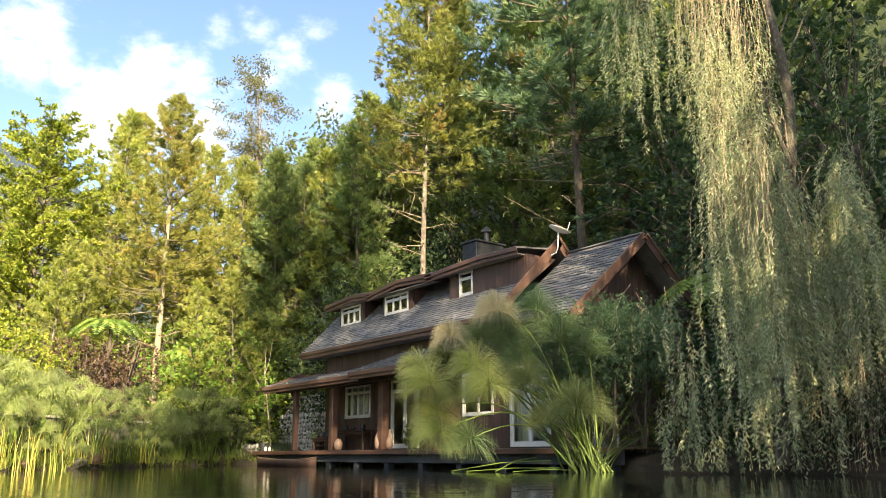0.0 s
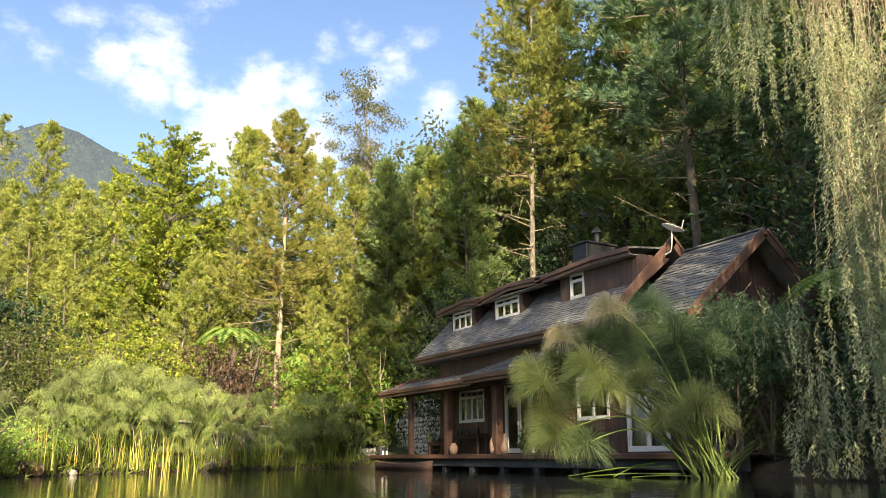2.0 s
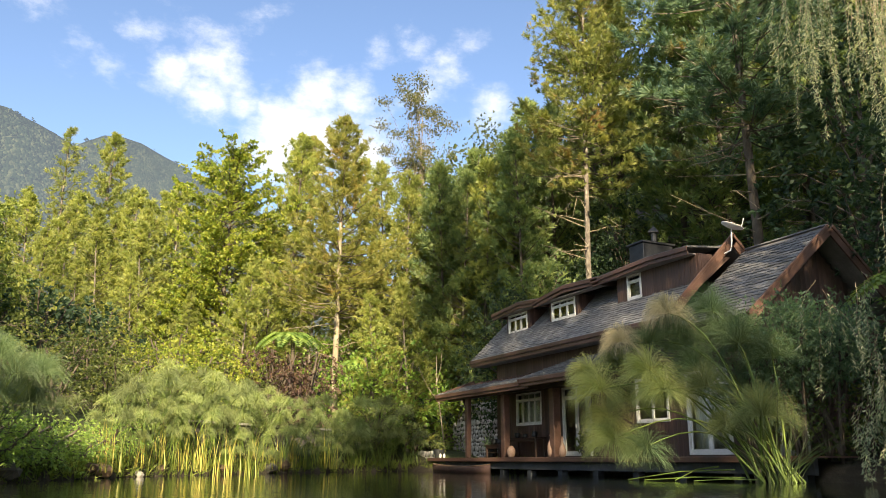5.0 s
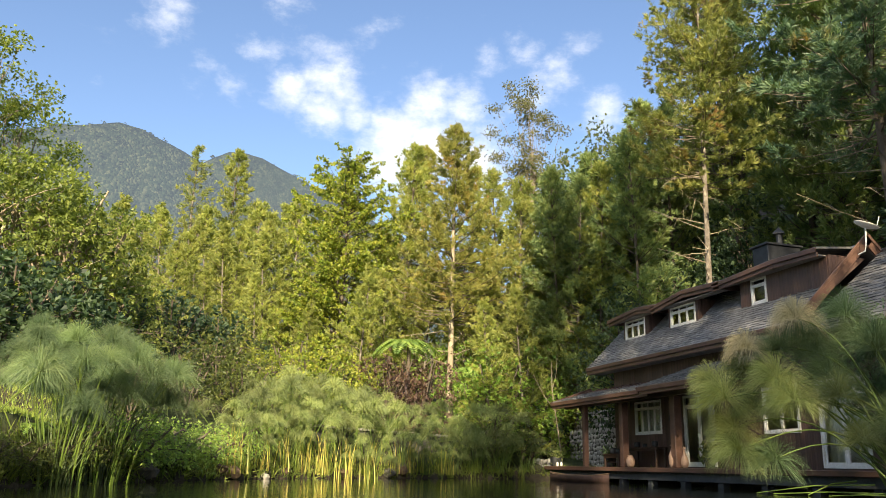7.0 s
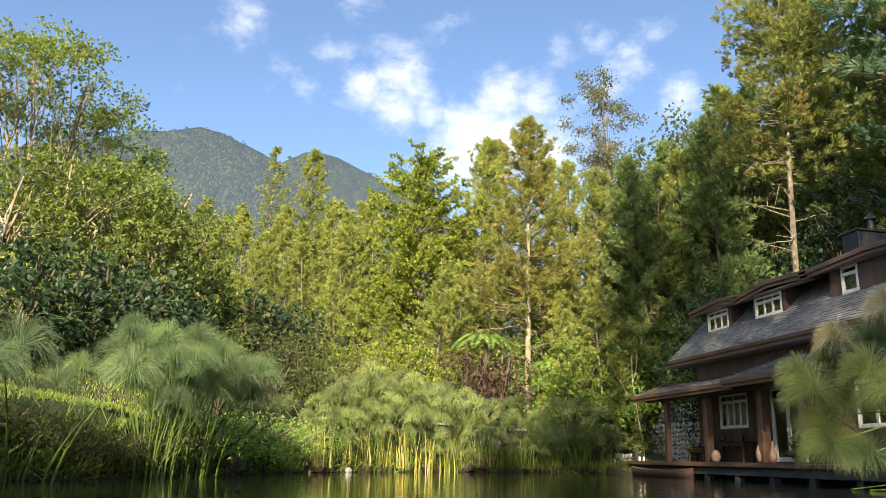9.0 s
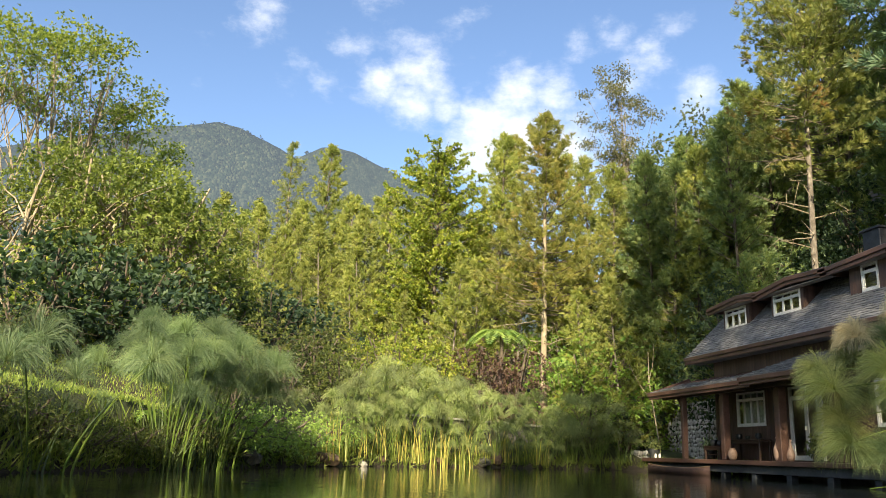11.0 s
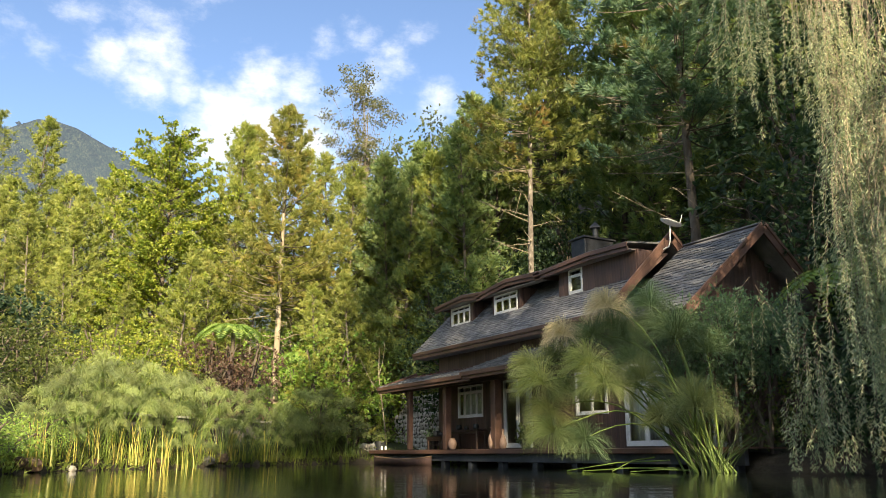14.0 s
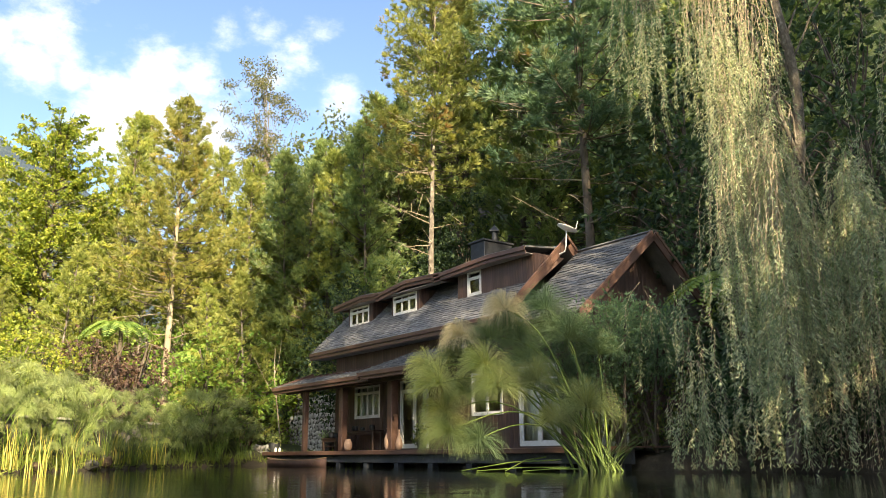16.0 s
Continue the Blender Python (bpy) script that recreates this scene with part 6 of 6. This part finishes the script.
def goose(x, y, h, turn):
    """A standing goose figure, one plain body."""
    bm = turned_bm([(0.04, 0), (0.15, 0.03), (0.22, 0.16), (0.235, 0.32), (0.19, 0.5), (0.11, 0.66), (0.07, 0.78), (0.065, 0.9), (0.085, 0.96), (0.075, 1.02), (0.02, 1.05)], 18)
    for v in bm.verts:
        t = v.co.z
        v.co.x += 0.10 * math.sin(max(0, t - 0.3) * 4.2) - 0.05 * t
        if t > 0.93 and v.co.x > 0.05:
            v.co.x += 0.09 * (1 - abs(t - 0.97) / 0.09 if abs(t - 0.97) < 0.09 else 0)
        v.co.y *= 0.82
    ob = part("goose_figure", bm, M_CLAY, None, smooth=True)
    ob.matrix_basis = pose(x, y, DECK_Z, 0, 0, turn) @ Matrix.Scale(h / 1.05, 4)
    tagged(ob, "tall terracotta goose figure beside the glass door", "statue", "pair of goose figures")


goose(-25.12, 16.3, 0.84, 190)
goose(-24.75, 16.5, 0.72, 150)


def table(x0, x1, y0, y1, top, label, shelf):
    t = thing("side_table", label, "table", at=((x0 + x1) / 2, (y0 + y1) / 2, DECK_Z))
    box("tabletop", (x0, x1, y0, y1, top - 0.05, top), M_DARKWOOD, t)
    box("apron", (x0 + 0.05, x1 - 0.05, y0 + 0.04, y0 + 0.07, top - 0.16, top - 0.051), M_DARKWOOD, t)
    for x in (x0 + 0.08, x1 - 0.08):
        for y in (y0 + 0.08, y1 - 0.08):
            box("leg", (x - 0.04, x + 0.04, y - 0.04, y + 0.04, DECK_Z, top - 0.05), M_DARKWOOD, t)
    if shelf:
        box("shelf", (x0 + 0.1, x1 - 0.1, y0 + 0.1, y1 - 0.1, DECK_Z + 0.18, DECK_Z + 0.21), M_DARKWOOD, t)
    return t


table(-29.1, -27.0, 16.75, 17.3, 1.36, "long dark wooden table under the porch window", False)
table(-30.6, -29.3, 16.5, 17.1, 1.12, "low dark wooden table with pots", True)
for k, (x, y, r, h) in enumerate(((-28.7, 17.0, 0.13, 0.2), (-28.2, 17.05, 0.1, 0.14), (-27.4, 17.0, 0.12, 0.22), (-30.2, 16.8, 0.16, 0.24), (-29.7, 16.75, 0.14, 0.2))):
    turned("pot", "small dark glazed pot on a table", "pot", (x, y, 1.36 if x > -29.2 else 1.12), [(r * 0.6, 0), (r * 0.9, h * 0.2), (r, h * 0.6), (r * 0.85, h * 0.9), (r * 0.95, h), (r * 0.75, h)], M_POT, 14, "pots on the tables")

stand = thing("carved_paddles", "upright carved paddles leaning by the porch post", "paddles", at=(-26.2, 16.9, DECK_Z))
for dx, tilt in ((-0.1, 0.05), (0.0, -0.04), (0.1, 0.09)):
    g = Geo().tube([(-26.2 + dx, 16.9, DECK_Z), (-26.2 + dx + tilt, 17.1, DECK_Z + 1.0), (-26.2 + dx + tilt * 1.3, 17.16, DECK_Z + 1.3)], [0.022, 0.02, 0.016], 7)
    shaft = geo_part("paddle", g, M_OLDWOOD, stand)
    box("blade", (-26.26 + dx + tilt, -26.14 + dx + tilt, 17.08, 17.11, DECK_Z + 0.8, DECK_Z + 1.15), M_SOFFIT, shaft, bevel=0.01)


def potted(name, label, x, y, r, h, seed, leaves, leaf, flower=False, z=DECK_Z):
    pot = thing(name, label, "potted plant", "potted plants on the deck", at=(x, y, z))
    bm = turned_bm([(r * 0.75, 0), (r, h), (r * 1.06, h), (r * 1.06, h * 0.88 + 0.02), (r * 0.9, h)], 18)
    bmesh.ops.translate(bm, verts=bm.verts, vec=(x, y, z))
    part("pot", bm, M_POT, pot, smooth=False)
    rng = np.random.default_rng(seed)
    g, n = Geo(), 260
    c = np.array([x, y, z + h]) + rng.normal(0, 1, (n, 3)) * [r * 0.75, r * 0.75, 0.16] + [0, 0, 0.16]
    g.leaves(c, rng.normal(size=(n, 3)) + [0, 0, 0.3], rng.normal(size=(n, 3)), leaf * rng.uniform(0.6, 1.2, n), leaf * 0.4)
    for _ in range(9):
        a = rng.normal(0, r * 0.4, 2)
        g.tube([(x, y, z + h * 0.9), (x + a[0], y + a[1], z + h + 0.3)], 0.008, 4)
    geo_part("plant", g, leaves, pot, kind="stuff")
    if flower:
        g = Geo()
        c = np.array([x, y, z + h + 0.32]) + rng.normal(0, 1, (60, 3)) * [r * 0.5, r * 0.5, 0.07]
        g.leaves(c, rng.normal(size=(60, 3)) + [0, 0, 0.8], rng.normal(size=(60, 3)), 0.07, 0.055)
        geo_part("blossom", g, M_FLOWER, pot, "pink blossom")


potted("flower_pot", "dark planter with small green plant at the deck end", -34.75, 16.35, 0.26, 0.4, 5, M_LEAF_MID, 0.12)
potted("flower_pot", "dark pot with leafy plant beside the glass door", -23.9, 16.9, 0.2, 0.34, 6, M_LEAF_MID, 0.2)
potted("flower_pot", "dark pot with bushy plant on the porch", -30.85, 17.0, 0.24, 0.36, 7, M_LEAF_DARK, 0.16)

# wall lamp beside the side door
lamp = thing("wall_lamp", "small dark wall lantern by the window", "lamp", at=(-26.6, 17.4, 2.5))
box("bracket", (-26.63, -26.57, 17.28, 17.47, 2.56, 2.6), M_CHIM, lamp)
box("lantern", (-26.68, -26.52, 17.2, 17.36, 2.3, 2.55), M_CHIM, lamp)

# ---- stone retaining wall beside the house ----
def stone_meshes():
    made = []
    rng = np.random.default_rng(8)
    for k in range(5):
        g, n = Geo(), 7
        a = np.sort(rng.uniform(0, 6.28, n) * 0.25 + np.linspace(0, 6.28, n, endpoint=False) * 0.75)
        r0 = rng.uniform(0.42, 0.54, n)
        ring = lambda s, y: np.stack([np.cos(a) * r0 * s, np.full(n, y), np.sin(a) * r0 * s], 1)
        v = np.concatenate([ring(1, 0.1), ring(0.96, -0.14), ring(0.62, -0.30), [[rng.normal(0, 0.05), -0.36, rng.normal(0, 0.05)]]])
        q = np.arange(n)
        nx = (q + 1) % n
        g.add(v, np.concatenate([np.stack([q, nx, nx + n, q + n], 1), np.stack([q + n, nx + n, nx + 2 * n, q + 2 * n], 1)]))
        g.f.append(np.stack([q + 2 * n, nx + 2 * n, np.full(n, 3 * n)], 1))
        me = g.mesh("stone", M_STONE, True)
        made.append(me)
    return made


STONES = stone_meshes()


def stone_wall(name, p0, p1, z0, z1, label, size, limit, seed, cap=False):
    """Rounded field stones set in dark mortar along the line from p0 to p1; stones face the pond."""
    rng = random.Random(seed)
    p0, p1 = Vector((*p0, 0)), Vector((*p1, 0))
    d = (p1 - p0)
    ln = d.length
    x = d.normalized()
    face = Vector((x.y, -x.x, 0))
    bm = box_bm(0, ln, 0.05, 0.5, z0 - 0.4, z1, 0)
    m = Matrix((x, -face, Vector((0, 0, 1)))).transposed().to_4x4()
    m.translation = p0
    bmesh.ops.transform(bm, matrix=m, verts=bm.verts)
    wall = part(name, bm, M_MORTAR, None)
    tagged(wall, label, "stone wall", kind="structure")
    z, row, count = z0, 0, 0
    while z < z1:
        s = rng.uniform(-0.1, 0.1)
        h = size * rng.uniform(0.75, 1.1)
        while s < ln and count < limit:
            w = size * rng.uniform(0.75, 1.6)
            ob = new("stone", rng.choice(STONES))
            ob.matrix_basis = m @ Matrix.Translation((s + w / 2, 0.05, z + h / 2 + rng.uniform(-0.03, 0.03))) @ Euler((0, rng.uniform(-0.4, 0.4), 0)).to_matrix().to_4x4() @ Matrix.Diagonal((w * 1.14, size * 0.55, h * 1.2, 1))
            adopt(ob, wall)
            s += w
            count += 1
        z += h * 0.95
    return wall


stone_wall("retaining_wall", (-38.5, 18.9), (-31.6, 18.9), 0.55, 2.2, "rough retaining wall of pale grey river stones beside the porch", 0.25, 300, 4)
stone_wall("upper_wall", (-41.0, 20.4), (-31.6, 20.4), 2.0, 3.4, "upper tier of the pale river stone retaining wall", 0.25, 300, 9)
stone_wall("pond_wall", (-37.3, 16.4), (-35.0, 16.3), -0.1, 0.75, "low stone pond edging beside the deck", 0.26, 60, 5)

# terrace edge on the far bank
for a0, a1, da, zt in ((72.4, 76.0, 3.2, 1.55), (76.0, 81.5, 3.4, 1.55)):
    q0, q1 = polar(a0, float(shore(a0)) + da), polar(a1, float(shore(a1)) + da)
    terrace = beam("terrace_wall", (*q0, zt - 0.4), (*q1, zt - 0.4), 0.3, 1.2, M_MORTAR, None)
    tagged(terrace, "low terrace wall with a pale concrete edge on the far bank", "wall", kind="structure")
    beam("coping", (*q0, zt + 0.24), (*q1, zt + 0.24), 0.42, 0.09, M_CONCRETE, terrace, "pale concrete coping")


def rock(place, size, material, seed, label):
    bm = bmesh.new()
    bmesh.ops.create_icosphere(bm, subdivisions=2, radius=0.5)
    rng = random.Random(seed)
    o = Vector((rng.uniform(0, 9), rng.uniform(0, 9), 0))
    for v in bm.verts:
        v.co *= 1 + 0.5 * noise.noise(v.co * 2.2 + o)
        v.co.z *= 0.7
    ob = part("rock", bm, material, None, smooth=False)
    ob.matrix_basis = Matrix.Translation(place) @ Matrix.Scale(size, 4)
    tagged(ob, label, "rock", "rocks at the waterline")


for k, (az, de, size, mat) in enumerate(((84.6, 0.05, 0.36, M_CONCRETE), (86.8, 0.2, 0.55, M_CLAY), (87.6, 0.3, 0.45, M_SOIL), (76.2, 0.2, 0.5, M_MORTAR), (75.4, 0.3, 0.6, M_SOIL), (83.2, 0.2, 0.35, M_SOIL), (79.4, 0.2, 0.4, M_SOIL), (92.3, 0.3, 0.6, M_MORTAR))):
    rock(spot(az, float(shore(az)) + de), size, mat, k, "rounded stone lying at the waterline")
# bank of loose soil and stones between the reeds
for k in range(14):
    az = 74.8 + 0.09 * k + 0.4 * math.sin(k * 2.3)
    rock(spot(az, float(shore(az)) + 0.5 + 0.11 * (k * 7 % 13)), 0.18 + 0.05 * (k % 5), M_MORTAR if k % 3 else M_SOIL, 40 + k, "dark stone on the bare soil bank")

# fallen papyrus stalks floating before the deck
for k, (a0, d0, a1, d1, z1) in enumerate(((52.0, 21.6, 45.2, 21.3, 0.28), (51.0, 21.2, 44.6, 20.9, 0.1), (49.0, 21.0, 46.2, 21.6, 0.35), (47.8, 20.6, 43.8, 20.6, 0.06))):
    g = Geo().tube(along(np.array([[*polar(a0, d0), 0.02], [*polar((a0 + a1) / 2, (d0 + d1) / 2), z1 * 0.7 + 0.03], [*polar(a1, d1), z1]]), np.linspace(0, 1, 9)), np.linspace(0.012, 0.022, 9), 6)
    ob = geo_part("fallen_stalk", g, M_CULM, None, smooth=True)
    tagged(ob, "fallen green papyrus stalk lying on the water", "stalk", "fallen stalks")

# ---- slates, last ----
slates(bay_roof, -18.9, -15.72, BAY_EAVE_Y, BAY_EAVE_Z, BAY_Y, BAY_Z, True, 1)
slates(main_roof, -32.4, -18.95, EAVE_Y, EAVE_Z, RIDGE_Y, RIDGE_Z, False, 2, 0.2, 0.14)
slates(porch, -33.2, -25.33, 15.45, 3.30, WALL_Y - 0.03, 3.88, False, 3, 0.2, 0.14)
slates(porch_step, -25.28, -21.6, 15.1, 3.34, WALL_Y - 0.03, 4.20, False, 4, 0.2, 0.14)
